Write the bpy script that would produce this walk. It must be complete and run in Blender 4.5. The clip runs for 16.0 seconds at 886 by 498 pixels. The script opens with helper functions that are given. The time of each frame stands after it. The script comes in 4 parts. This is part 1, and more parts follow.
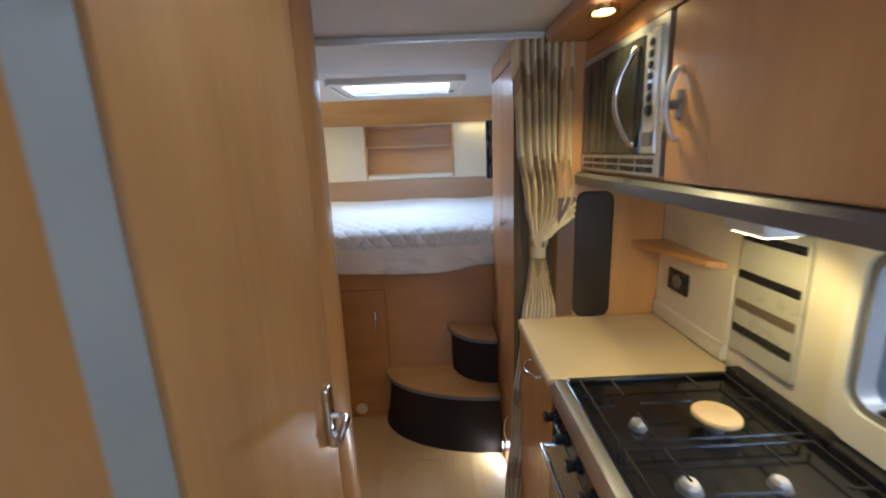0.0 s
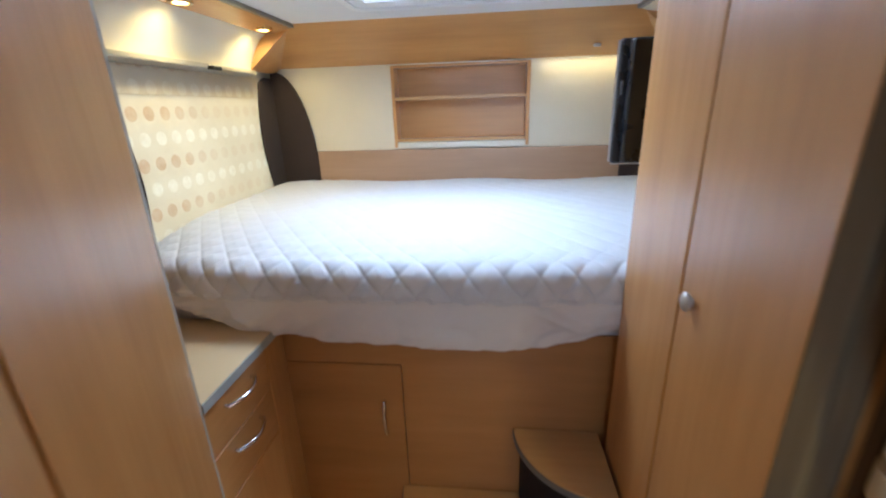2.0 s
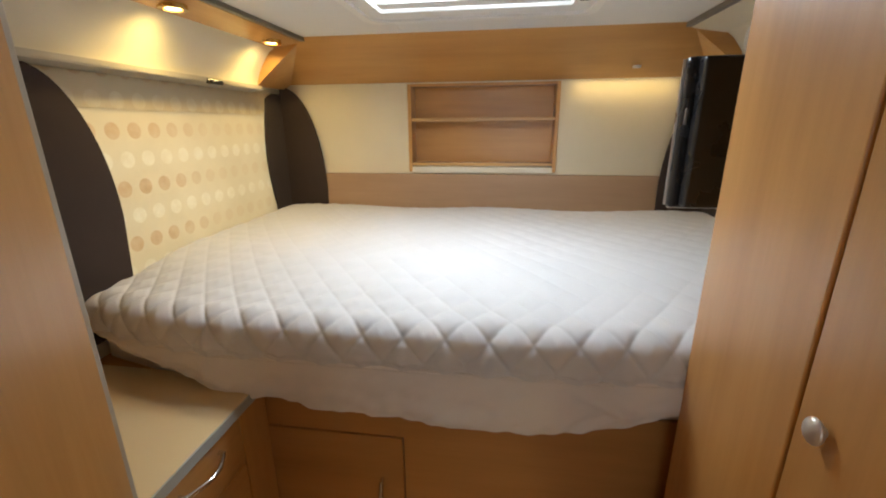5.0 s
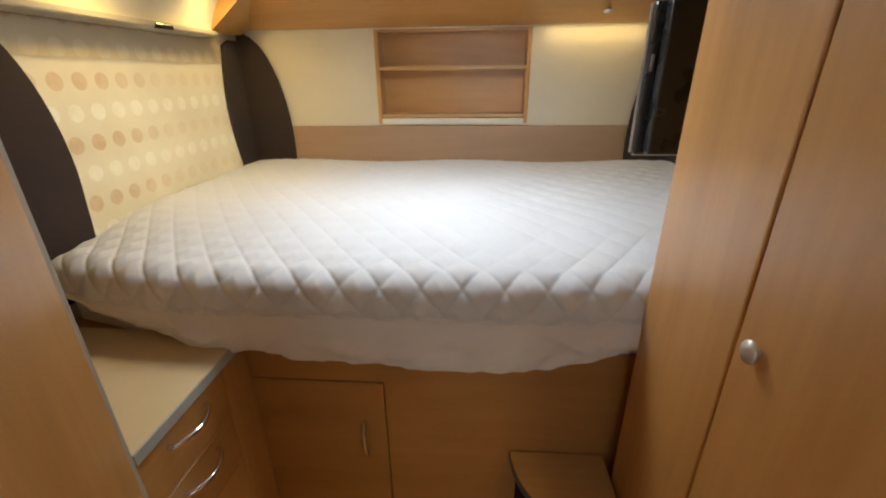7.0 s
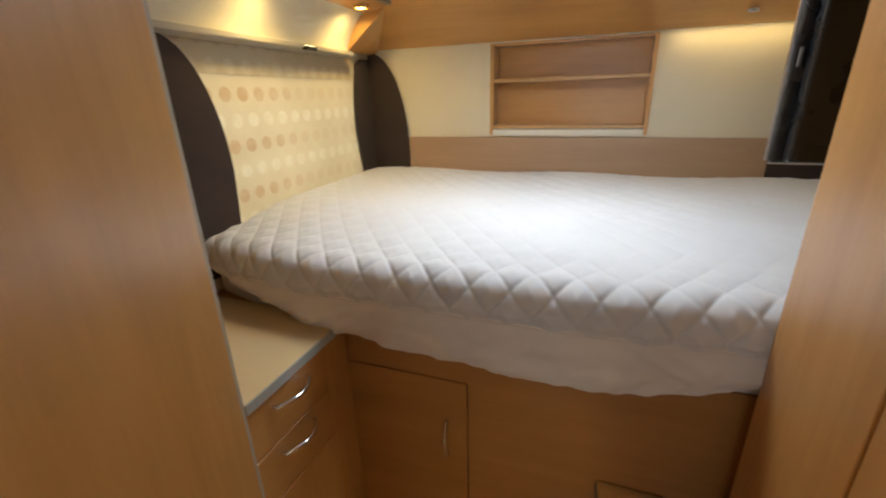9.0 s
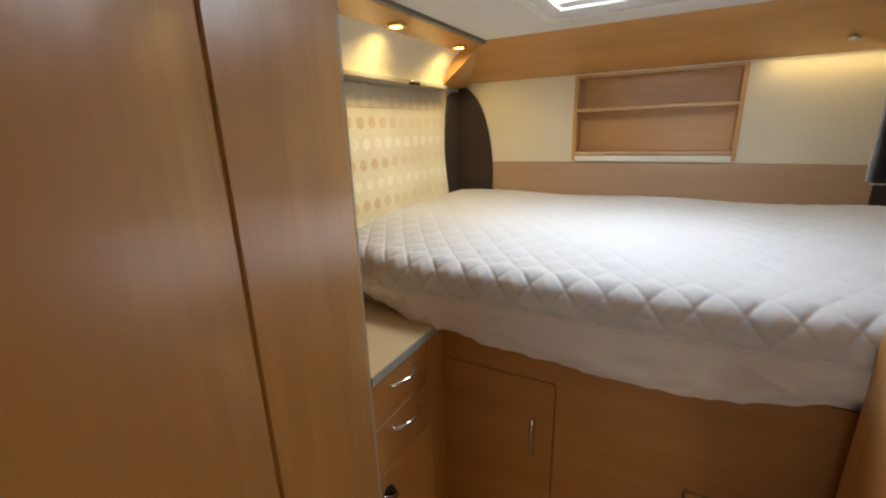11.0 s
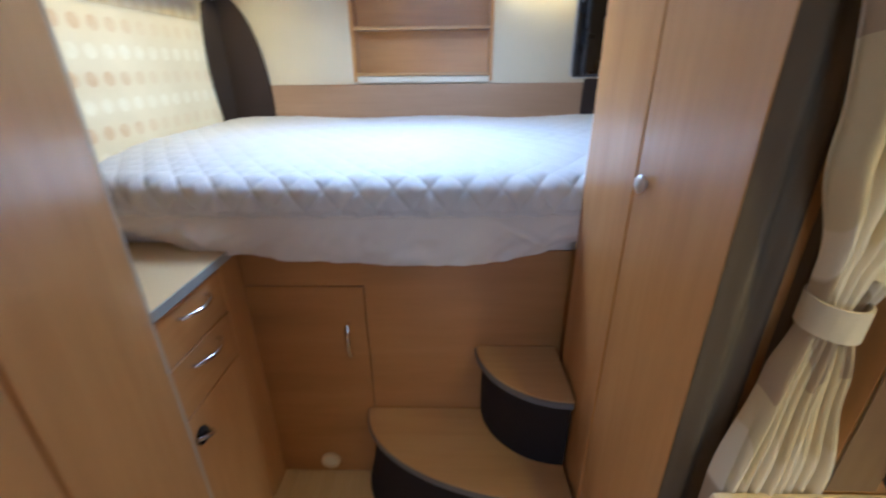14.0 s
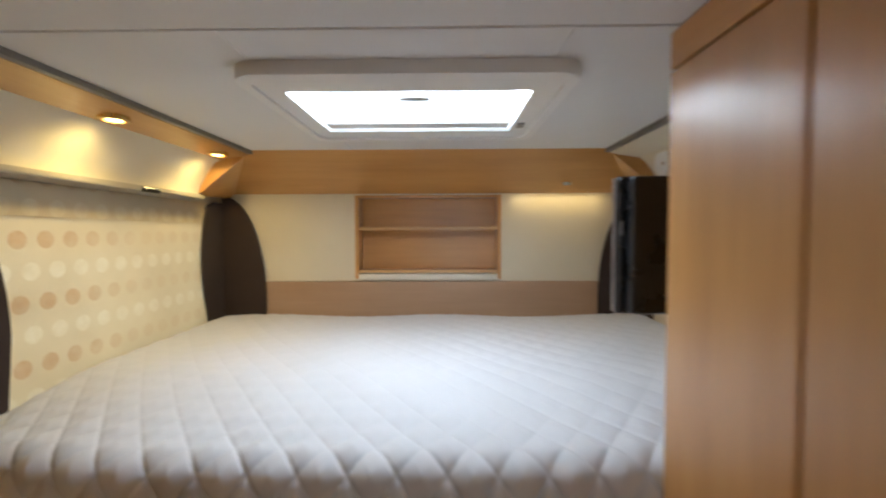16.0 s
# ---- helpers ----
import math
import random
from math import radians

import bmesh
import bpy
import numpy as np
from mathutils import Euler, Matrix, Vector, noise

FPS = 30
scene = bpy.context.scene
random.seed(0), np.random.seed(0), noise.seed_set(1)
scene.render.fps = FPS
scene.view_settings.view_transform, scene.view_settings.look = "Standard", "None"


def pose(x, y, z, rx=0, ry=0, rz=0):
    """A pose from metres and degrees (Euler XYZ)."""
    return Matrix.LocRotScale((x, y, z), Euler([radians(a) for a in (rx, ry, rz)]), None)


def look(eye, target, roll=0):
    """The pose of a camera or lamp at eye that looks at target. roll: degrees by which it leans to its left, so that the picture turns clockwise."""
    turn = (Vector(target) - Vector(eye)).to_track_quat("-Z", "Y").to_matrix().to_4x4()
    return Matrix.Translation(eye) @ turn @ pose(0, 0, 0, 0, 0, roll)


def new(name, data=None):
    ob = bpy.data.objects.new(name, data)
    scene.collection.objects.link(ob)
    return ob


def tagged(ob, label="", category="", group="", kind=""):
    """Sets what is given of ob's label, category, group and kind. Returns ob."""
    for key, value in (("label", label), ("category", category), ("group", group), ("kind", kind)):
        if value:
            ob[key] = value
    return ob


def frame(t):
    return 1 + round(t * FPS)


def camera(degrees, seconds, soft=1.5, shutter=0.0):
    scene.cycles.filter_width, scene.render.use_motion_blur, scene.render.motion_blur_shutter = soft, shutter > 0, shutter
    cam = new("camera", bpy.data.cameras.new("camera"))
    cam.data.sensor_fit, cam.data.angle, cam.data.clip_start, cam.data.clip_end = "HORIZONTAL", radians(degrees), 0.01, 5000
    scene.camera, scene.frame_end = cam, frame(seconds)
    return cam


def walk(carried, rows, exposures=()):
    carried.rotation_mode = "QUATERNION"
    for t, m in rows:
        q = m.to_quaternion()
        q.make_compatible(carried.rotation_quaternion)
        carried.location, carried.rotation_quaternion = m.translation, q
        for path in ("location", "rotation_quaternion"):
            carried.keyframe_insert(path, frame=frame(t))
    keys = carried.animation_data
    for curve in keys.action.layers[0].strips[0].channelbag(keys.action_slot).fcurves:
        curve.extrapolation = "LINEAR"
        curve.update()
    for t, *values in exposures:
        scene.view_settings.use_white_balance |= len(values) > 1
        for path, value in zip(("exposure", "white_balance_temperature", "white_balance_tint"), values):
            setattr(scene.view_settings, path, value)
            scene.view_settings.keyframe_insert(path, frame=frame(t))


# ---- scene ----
cam = camera(93.7, 16.0, soft=2.0, shutter=0.5)
PATH = [
    (0, (0.245, 0.292, 1.581), (0.269, 2.239, 1.126), -2.3),
    (0.5, (0.243, 0.604, 1.537), (0.234, 2.537, 1.026), -2.0),
    (1, (0.281, 0.941, 1.575), (0.207, 2.854, 0.996), -1.7),
    (1.5, (0.234, 1.229, 1.549), (0.108, 3.122, 0.916), -1.6),
    (2, (0.197, 1.481, 1.589), (-0.019, 3.361, 0.941), -1.9),
    (2.5, (0.2, 1.637, 1.626), (-0.103, 3.521, 1.026), -2.4),
    (3, (0.191, 1.677, 1.627), (-0.007, 3.588, 1.07), -1.9),
    (3.5, (0.25, 1.706, 1.62), (0.298, 3.628, 1.068), -1.1),
    (4, (0.202, 1.703, 1.615), (0.151, 3.631, 1.083), -0.9),
    (4.5, (0.167, 1.695, 1.609), (-0.062, 3.608, 1.071), -0.7),
    (5, (0.164, 1.703, 1.607), (-0.117, 3.6, 1.037), -0.4),
    (7.5, (0.174, 1.681, 1.598), (0.036, 3.514, 0.811), -0.7),
    (8, (0.191, 1.688, 1.574), (-0.077, 3.543, 0.877), -1.2),
    (8.5, (0.183, 1.694, 1.571), (-0.255, 3.514, 0.866), -0.9),
    (9, (0.202, 1.671, 1.569), (-0.45, 3.432, 0.882), -1.7),
    (9.5, (0.188, 1.652, 1.575), (-0.604, 3.366, 0.916), -1.9),
    (12, (0.158, 1.39, 1.52), (-0.78, 3.077, 0.998), -1.6),
    (12.5, (0.165, 1.374, 1.481), (-0.701, 3.039, 0.792), -1.4),
    (13, (0.164, 1.355, 1.475), (-0.545, 3.049, 0.683), -1.1),
    (13.5, (0.18, 1.372, 1.475), (-0.254, 3.135, 0.637), -0.8),
    (14, (0.207, 1.442, 1.449), (0.157, 3.273, 0.646), -0.6),
    (14.5, (0.222, 1.53, 1.508), (0.513, 3.418, 0.916), -0.1),
    (15, (0.236, 1.571, 1.607), (0.667, 3.507, 1.346), 0.0),
    (15.5, (0.227, 1.6, 1.607), (0.503, 3.576, 1.463), 0.1),
    (16, (0.146, 1.746, 1.614), (0.12, 3.745, 1.535), -0.2),
]

# seconds, stops, kelvin, tint: the clip's camera drifts between cool and neutral
TINTS = [(0, 0.76, 4900, 10), (0.6, 0.86, 4700, 10), (1.5, 1.11, 4800, 10), (2.2, 0.96, 4800, 10), (3.2, 0.61, 5800, 10), (5, 0.61, 6300, 10), (9.7, 0.56, 6200, 10), (12, 0.56, 5800, 10), (13, 0.91, 4700, 10), (14.5, 1.01, 4500, 10), (15.4, 0.71, 5200, 10), (16, 0.43, 5800, 10)]
walk(cam, [(t, look(eye, target, roll)) for t, eye, target, roll in PATH], TINTS)

# ---- light ----
world = bpy.data.worlds.new("sky")
scene.world = world
world.use_nodes = True
wn = world.node_tree.nodes
sky = wn.new("ShaderNodeTexSky")
sky.sky_type, sky.sun_disc = "NISHITA", False
sky.sun_elevation, sky.sun_rotation = radians(40), radians(110)
world.node_tree.links.new(sky.outputs[0], wn["Background"].inputs[0])
wn["Background"].inputs[1].default_value = 0.12

sun = new("sun", bpy.data.lights.new("sun", "SUN"))
sun.data.energy, sun.data.angle, sun.data.color = 1.2, radians(12), (1.0, 0.95, 0.88)
sun.rotation_euler = (radians(50), 0, radians(70))


def area(name, m, sx, sy, power, color):
    lamp = new(name, bpy.data.lights.new(name, "AREA"))
    lamp.data.shape, lamp.data.size, lamp.data.size_y = "RECTANGLE", sx, sy
    lamp.data.energy, lamp.data.color = power, color
    lamp.matrix_world = m
    return lamp


def spot(name, at, target, power, angle=120, blend=0.6, color=(1.0, 0.72, 0.25), radius=0.02):
    lamp = new(name, bpy.data.lights.new(name, "SPOT"))
    lamp.data.energy, lamp.data.color, lamp.data.spot_size, lamp.data.spot_blend = power, color, radians(angle), blend
    lamp.data.shadow_soft_size = radius
    lamp.matrix_world = look(at, target)
    return lamp


DAY = (0.86, 0.93, 1.0)
area("skylight_daylight", look((0.05, 2.955, 2.05), (0.05, 2.956, 0)), 0.59, 0.40, 7.4, DAY)
area("window_daylight", look((1.20, 0.68, 1.2), (0, 0.68, 1.1)), 0.8, 0.4, 1.3, DAY)
area("windscreen_daylight", look((0.05, -2.28, 1.35), (0.05, 0, 1.1)), 1.7, 0.75, 9, DAY)
# weak overhead fill added above the aisle, out of view
area("galley_added_fill", look((0.21, 0.95, 2.04), (0.21, 0.951, 0)), 0.36, 0.36, 0.7, DAY)
area("blind_daylight", look((-1.075, 3.05, 1.38), (0, 3.05, 1.38)), 1.3, 0.6, 4.8, DAY)
for ly in (2.948, 3.488):
    spot("left_downlight", (-0.835, ly, 1.930), (-0.89, ly, 1.0), 3.4, 172, 0.9)
area("header_light", look((0.70, 3.815, 1.812), (0.70, 3.85, 1.3)), 0.44, 0.02, 0.32, (1.0, 0.72, 0.30))
spot("step_lamp", (0.540, 2.19, 0.060), (0.30, 2.02, 0.0), 2.2, 165, 0.9, (1.0, 0.93, 0.78), 0.015)
spot("galley_downlight", (0.70, 1.47, 1.912), (0.82, 1.47, 1.0), 7.0)
spot("worktop_light", (0.91, 1.12, 1.385), (1.02, 1.38, 0.6), 3.2, 140)


# ---- materials ----
def shader(name, rough=0.5, metal=0.0, coat=0.0):
    mat = bpy.data.materials.new(name)
    mat.use_nodes = True
    n = mat.node_tree.nodes
    b = n["Principled BSDF"]
    b.inputs["Roughness"].default_value, b.inputs["Metallic"].default_value = rough, metal
    b.inputs["Coat Weight"].default_value = coat
    b.inputs["Coat Roughness"].default_value = 0.26
    return mat, n, mat.node_tree.links, b


def ramp(n, links, fac, stops):
    r = n.new("ShaderNodeValToRGB")
    e = r.color_ramp.elements
    e[0].position, e[0].color = stops[0][0], (*stops[0][1], 1)
    e[1].position, e[1].color = stops[-1][0], (*stops[-1][1], 1)
    for p, c in stops[1:-1]:
        e.new(p).color = (*c, 1)
    links.new(fac, r.inputs[0])
    return r.outputs[0]


def coords(n, links, scale):
    tc, mp = n.new("ShaderNodeTexCoord"), n.new("ShaderNodeMapping")
    mp.inputs["Scale"].default_value = scale
    links.new(tc.outputs["Object"], mp.inputs[0])
    return mp.outputs[0]


def noise_tex(n, links, vec, scale, detail=4.0, rough=0.55):
    t = n.new("ShaderNodeTexNoise")
    t.inputs["Scale"].default_value, t.inputs["Detail"].default_value, t.inputs["Roughness"].default_value = scale, detail, rough
    links.new(vec, t.inputs["Vector"])
    return t.outputs[0]


def mix(n, links, a, b, fac, mode="MIX"):
    m = n.new("ShaderNodeMix")
    m.data_type, m.blend_type = "RGBA", mode
    for sock, v in ((m.inputs[0], fac), (m.inputs[6], a), (m.inputs[7], b)):
        if isinstance(v, (int, float)):
            sock.default_value = v
        elif isinstance(v, tuple):
            sock.default_value = (*v, 1)
        else:
            links.new(v, sock)
    return m.outputs[2]


def bump(n, links, b, height, strength, dist=0.01):
    bp = n.new("ShaderNodeBump")
    bp.inputs["Strength"].default_value, bp.inputs["Distance"].default_value = strength, dist
    links.new(height, bp.inputs["Height"])
    links.new(bp.outputs[0], b.inputs["Normal"])


def wood(name, dark, mid, light, axis=2, rough=0.38, coat=0.8):
    """Veneer with the grain along one axis: broad cathedral streaks, fine pores, tone drift from piece to piece."""
    mat, n, links, b = shader(name, rough, 0, coat)
    scale = [6.0, 6.0, 6.0]
    scale[axis] = 1.1
    v = coords(n, links, scale)
    broad = noise_tex(n, links, v, 1.0, 3.0)
    fine_scale = [55.0, 55.0, 55.0]
    fine_scale[axis] = 3.5
    vf = coords(n, links, fine_scale)
    fine = noise_tex(n, links, vf, 1.0, 5.0, 0.7)
    c1 = ramp(n, links, broad, [(0.3, dark), (0.5, mid), (0.72, light)])
    c2 = ramp(n, links, fine, [(0.3, (0.72, 0.70, 0.66)), (0.6, (1.0, 1.0, 1.0))])
    c = mix(n, links, c1, c2, 0.24, "MULTIPLY")
    info = n.new("ShaderNodeObjectInfo")
    tone = ramp(n, links, info.outputs["Random"], [(0.0, (0.93, 0.92, 0.90)), (1.0, (1.0, 1.0, 1.0))])
    links.new(mix(n, links, c, tone, 1.0, "MULTIPLY"), b.inputs["Base Color"])
    rr = ramp(n, links, fine, [(0.3, (rough + 0.1,) * 3), (0.7, (rough,) * 3)])
    links.new(rr, b.inputs["Roughness"])
    bump(n, links, b, fine, 0.03, 0.002)
    return mat


def plain(name, color, rough=0.5, metal=0.0, grain=60.0, vary=0.06, strength=0.0, coat=0.0):
    """Paint, plastic or metal with faint mottling and grain."""
    mat, n, links, b = shader(name, rough, metal, coat)
    v = coords(n, links, (1, 1, 1))
    big, small = noise_tex(n, links, v, 3.0), noise_tex(n, links, v, 14.0 if not strength else grain, 3.0)
    lo = tuple(x * (1 - vary) for x in color)
    hi = tuple(min(1.0, x * (1 + vary)) for x in color)
    links.new(ramp(n, links, big, [(0.3, lo), (0.7, hi)]), b.inputs["Base Color"])
    rr = ramp(n, links, small, [(0.3, (max(0.02, rough - 0.05),) * 3), (0.7, (min(1, rough + 0.05),) * 3)])
    links.new(rr, b.inputs["Roughness"])
    if strength:
        bump(n, links, b, small, strength, 0.002)
    return mat


def cloth(name, color, weave=900.0, vary=0.08, strength=0.25, rough=0.9, sheen=0.15):
    mat, n, links, b = shader(name, rough)
    if sheen < 0.1:
        b.inputs["Specular IOR Level"].default_value = 0.15
    v = coords(n, links, (1, 1, 1))
    big = noise_tex(n, links, v, 5.0)
    thread = noise_tex(n, links, v, weave * 0.4, 2.0)
    lo, hi = tuple(x * (1 - vary) for x in color), tuple(min(1, x * (1 + vary)) for x in color)
    links.new(ramp(n, links, big, [(0.3, lo), (0.7, hi)]), b.inputs["Base Color"])
    b.inputs["Sheen Weight"].default_value = sheen
    bump(n, links, b, thread, strength, 0.002)
    return mat


def dotted(name):
    """Cream blind cloth with rows of printed discs along y, rows stacked in z."""
    mat, n, links, b = shader(name, 0.85)
    tc = n.new("ShaderNodeTexCoord")
    sep = n.new("ShaderNodeSeparateXYZ")
    links.new(tc.outputs["Object"], sep.inputs[0])

    def math_node(op, a, c):
        m = n.new("ShaderNodeMath")
        m.operation = op
        for sock, val in zip(m.inputs, (a, c)):
            if isinstance(val, (int, float)):
                sock.default_value = val
            else:
                links.new(val, sock)
        return m.outputs[0]

    def row_mask(z0, y0):
        fy = math_node("SUBTRACT", math_node("FRACT", math_node("DIVIDE", math_node("ADD", sep.outputs[1], y0), 0.079), 0), 0.5)
        fz = math_node("SUBTRACT", math_node("FRACT", math_node("DIVIDE", math_node("ADD", sep.outputs[2], z0), 0.177), 0), 0.5)
        dy, dz = math_node("MULTIPLY", fy, 0.079), math_node("MULTIPLY", fz, 0.177)
        r = math_node("SQRT", math_node("ADD", math_node("MULTIPLY", dy, dy), math_node("MULTIPLY", dz, dz)), 0)
        m = n.new("ShaderNodeMapRange")
        m.inputs[1].default_value, m.inputs[2].default_value = 0.027, 0.024
        links.new(r, m.inputs[0])
        return m.outputs[0]

    v = coords(n, links, (1, 1, 1))
    c = ramp(n, links, noise_tex(n, links, v, 4.0), [(0.3, (0.71, 0.61, 0.42)), (0.7, (0.78, 0.68, 0.48))])
    worn = noise_tex(n, links, v, 30.0)
    beige = math_node("MULTIPLY", row_mask(-1.421 + 0.0885, -2.847 + 0.0395), ramp(n, links, worn, [(0.25, (0.35,) * 3), (0.65, (0.75,) * 3)]))
    pale = math_node("MULTIPLY", row_mask(-1.51 + 0.0885, -2.88 + 0.0395), ramp(n, links, worn, [(0.25, (0.12,) * 3), (0.65, (0.55,) * 3)]))
    # beige discs pale along y: the sheen at the back put into the print
    sheen_fade = n.new("ShaderNodeMapRange")
    sheen_fade.inputs[1].default_value, sheen_fade.inputs[2].default_value, sheen_fade.inputs[3].default_value, sheen_fade.inputs[4].default_value = 2.95, 3.25, 1.0, 0.3
    links.new(sep.outputs[1], sheen_fade.inputs[0])
    beige = math_node("MULTIPLY", beige, sheen_fade.outputs[0])
    c = mix(n, links, c, (0.62, 0.42, 0.23), beige)
    c = mix(n, links, c, (0.88, 0.82, 0.66), pale)
    links.new(c, b.inputs["Base Color"])
    through_light, blend = n.new("ShaderNodeBsdfTranslucent"), n.new("ShaderNodeMixShader")
    links.new(c, through_light.inputs[0])
    blend.inputs[0].default_value = 0.45
    links.new(b.outputs[0], blend.inputs[1])
    links.new(through_light.outputs[0], blend.inputs[2])
    links.new(blend.outputs[0], n["Material Output"].inputs[0])
    bump(n, links, b, noise_tex(n, links, v, 380.0, 2.0), 0.2, 0.002)
    return mat


def curtain_cloth(name):
    """Cream weave with broad brushed bands of brown and straw."""
    mat, n, links, b = shader(name, 0.85)
    tc, sep = n.new("ShaderNodeTexCoord"), n.new("ShaderNodeSeparateXYZ")
    links.new(tc.outputs["Object"], sep.inputs[0])
    column = noise_tex(n, links, coords(n, links, (38.0, 0.0, 0.6)), 1.0, 1.0)
    step_a, step_b = n.new("ShaderNodeMath"), n.new("ShaderNodeMath")
    step_a.operation, step_b.operation = "MULTIPLY_ADD", "FRACT"
    step_a.inputs[1].default_value = 3.1
    links.new(sep.outputs[2], step_a.inputs[0])
    links.new(column, step_a.inputs[2])
    links.new(step_a.outputs[0], step_b.inputs[0])
    c = ramp(n, links, step_b.outputs[0], [(0.0, (0.30, 0.20, 0.095)), (0.24, (0.34, 0.235, 0.11)), (0.27, (0.70, 0.60, 0.40)), (0.58, (0.68, 0.57, 0.36)), (0.62, (0.56, 0.44, 0.22)), (0.97, (0.52, 0.40, 0.19))])
    c = mix(n, links, c, (0.62, 0.50, 0.29), 0.15)
    links.new(c, b.inputs["Base Color"])
    bump(n, links, b, noise_tex(n, links, coords(n, links, (1, 1, 1)), 400.0, 2.0), 0.2, 0.002)
    b.inputs["Sheen Weight"].default_value = 0.15
    return mat


def glow(name, color, power):
    mat, n, links, b = shader(name, 0.3)
    b.inputs["Base Color"].default_value = (*color, 1)
    b.inputs["Emission Color"].default_value = (*color, 1)
    b.inputs["Emission Strength"].default_value = power
    return mat


def glass_mat(name):
    mat, n, links, b = shader(name, 0.03)
    b.inputs["Transmission Weight"].default_value = 1.0
    b.inputs["IOR"].default_value = 1.45
    return mat


PEAR = ((0.50, 0.246, 0.066), (0.59, 0.300, 0.084), (0.66, 0.350, 0.106))
WOOD_V = wood("pear veneer upright", *PEAR, axis=2)
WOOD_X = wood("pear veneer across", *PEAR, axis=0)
WOOD_Y = wood("pear veneer lengthwise", *PEAR, axis=1)
# pear veneer lightened for the lit shelf edges; the step treads share it
PALE_PEAR = wood("lightened pear veneer", (0.55, 0.31, 0.105), (0.62, 0.365, 0.13), (0.68, 0.42, 0.165), axis=0)
# brown wood dimmed in its colour for the shaded strip behind the curtain
DIM_WOOD = wood("dim brown wood", (0.11, 0.055, 0.020), (0.14, 0.072, 0.028), (0.17, 0.09, 0.036), axis=2)
# pear veneer darkened: shade under the bed put into colour; joint brown too
DARK_PEAR = wood("darkened pear veneer across", (0.37, 0.168, 0.042), (0.45, 0.207, 0.054), (0.50, 0.240, 0.068), axis=0)
FLOOR = wood("pale oak vinyl", (0.58, 0.38, 0.165), (0.66, 0.45, 0.205), (0.72, 0.52, 0.26), axis=1, rough=0.32, coat=0.1)
LAMINATE = plain("cream laminate", (0.70, 0.54, 0.30), 0.35, vary=0.04)
CREAM = plain("cream padded vinyl", (0.72, 0.64, 0.47), 0.55, vary=0.03)
CREAM_GLOSS = plain("cream gloss panel", (0.74, 0.68, 0.54), 0.45, vary=0.03)
WHITE = plain("white ceiling vinyl", (0.74, 0.74, 0.73), 0.6, vary=0.02)
WHITE_PL = plain("white plastic", (0.78, 0.78, 0.76), 0.35, vary=0.02)
GREY_TRIM = plain("grey profile", (0.16, 0.15, 0.14), 0.4)
ALU = plain("brushed aluminium", (0.62, 0.62, 0.62), 0.32, 0.9, grain=200)
GREY_ALU = plain("grey painted profile", (0.21, 0.205, 0.195), 0.35, 0.4)
GREIGE = plain("warm grey profile", (0.47, 0.42, 0.33), 0.4)
NICKEL = plain("satin nickel", (0.66, 0.62, 0.57), 0.42, 0.7)
BRASS = plain("brass", (0.75, 0.55, 0.22), 0.25, 1.0)
JAMB = plain("pale grey-green profile", (0.42, 0.44, 0.40), 0.4)
LINEN = cloth("cream linen band", (0.58, 0.48, 0.30))
CHROME = plain("chrome", (0.75, 0.75, 0.76), 0.12, 1.0, strength=0.0)
BROWN = cloth("dark brown suede", (0.052, 0.036, 0.031), strength=0.15, sheen=0.08)
CARPET = cloth("anthracite carpet", (0.026, 0.020, 0.017), weave=700, strength=0.6, sheen=0.02)
TAUPE = cloth("taupe lining", (0.150, 0.112, 0.066), strength=0.2, sheen=0.02)
SMOKE = plain("smoked brown glass", (0.026, 0.018, 0.011), 0.34)
QUILT = cloth("white quilted cotton", (0.68, 0.675, 0.675), vary=0.02, strength=0.12, rough=0.8)
SHEET = cloth("white cotton skirt", (0.77, 0.735, 0.70), vary=0.03, strength=0.15)
BLACK = plain("black enamel", (0.008, 0.008, 0.009), 0.12, coat=0.4)
BLACK_PL = plain("black plastic", (0.012, 0.012, 0.013), 0.28)
DARK_GLASS = plain("dark oven glass", (0.012, 0.012, 0.010), 0.06, strength=0.0, coat=0.5)
BAND = wood("pale beige veneer", (0.40, 0.245, 0.138), (0.44, 0.277, 0.160), (0.475, 0.305, 0.182), axis=0, rough=0.45, coat=0.2)
BEIGE_CAP = plain("ceramic burner cap", (0.62, 0.42, 0.18), 0.5)
DOTS = dotted("dotted blind cloth")
CURTAIN = curtain_cloth("brushed curtain cloth")
LAMP_GLOW = glow("halogen lens", (1.0, 0.74, 0.30), 9.0)
FOOT_GLOW = glow("white lamp lens", (1.0, 0.95, 0.85), 6.0)
GLASS = glass_mat("window glass")
GRASS = plain("ground outside", (0.10, 0.10, 0.09), 0.9, vary=0.3)


# ---- building helpers ----
def link(name, bm, material, parent=None, smooth=False):
    me = bpy.data.meshes.new(name)
    bm.normal_update()
    bm.to_mesh(me)
    bm.free()
    me.materials.append(material)
    if smooth:
        me.polygons.foreach_set("use_smooth", [True] * len(me.polygons))
        me.set_sharp_from_angle(angle=radians(40))
    ob = new(name, me)
    ob.parent = parent
    return ob


def part(name, bm, material, parent, label="", smooth=False):
    ob = link(name, bm, material, parent, smooth)
    if label:
        ob["label"] = label
    return ob


def thing(name, at, label, category, group="", kind=""):
    """An empty at the thing's base; its parts are built in world axes relative to it."""
    ob = new(name)
    ob.empty_display_size = 0.05
    ob.location = at
    return tagged(ob, label, category, group, kind)


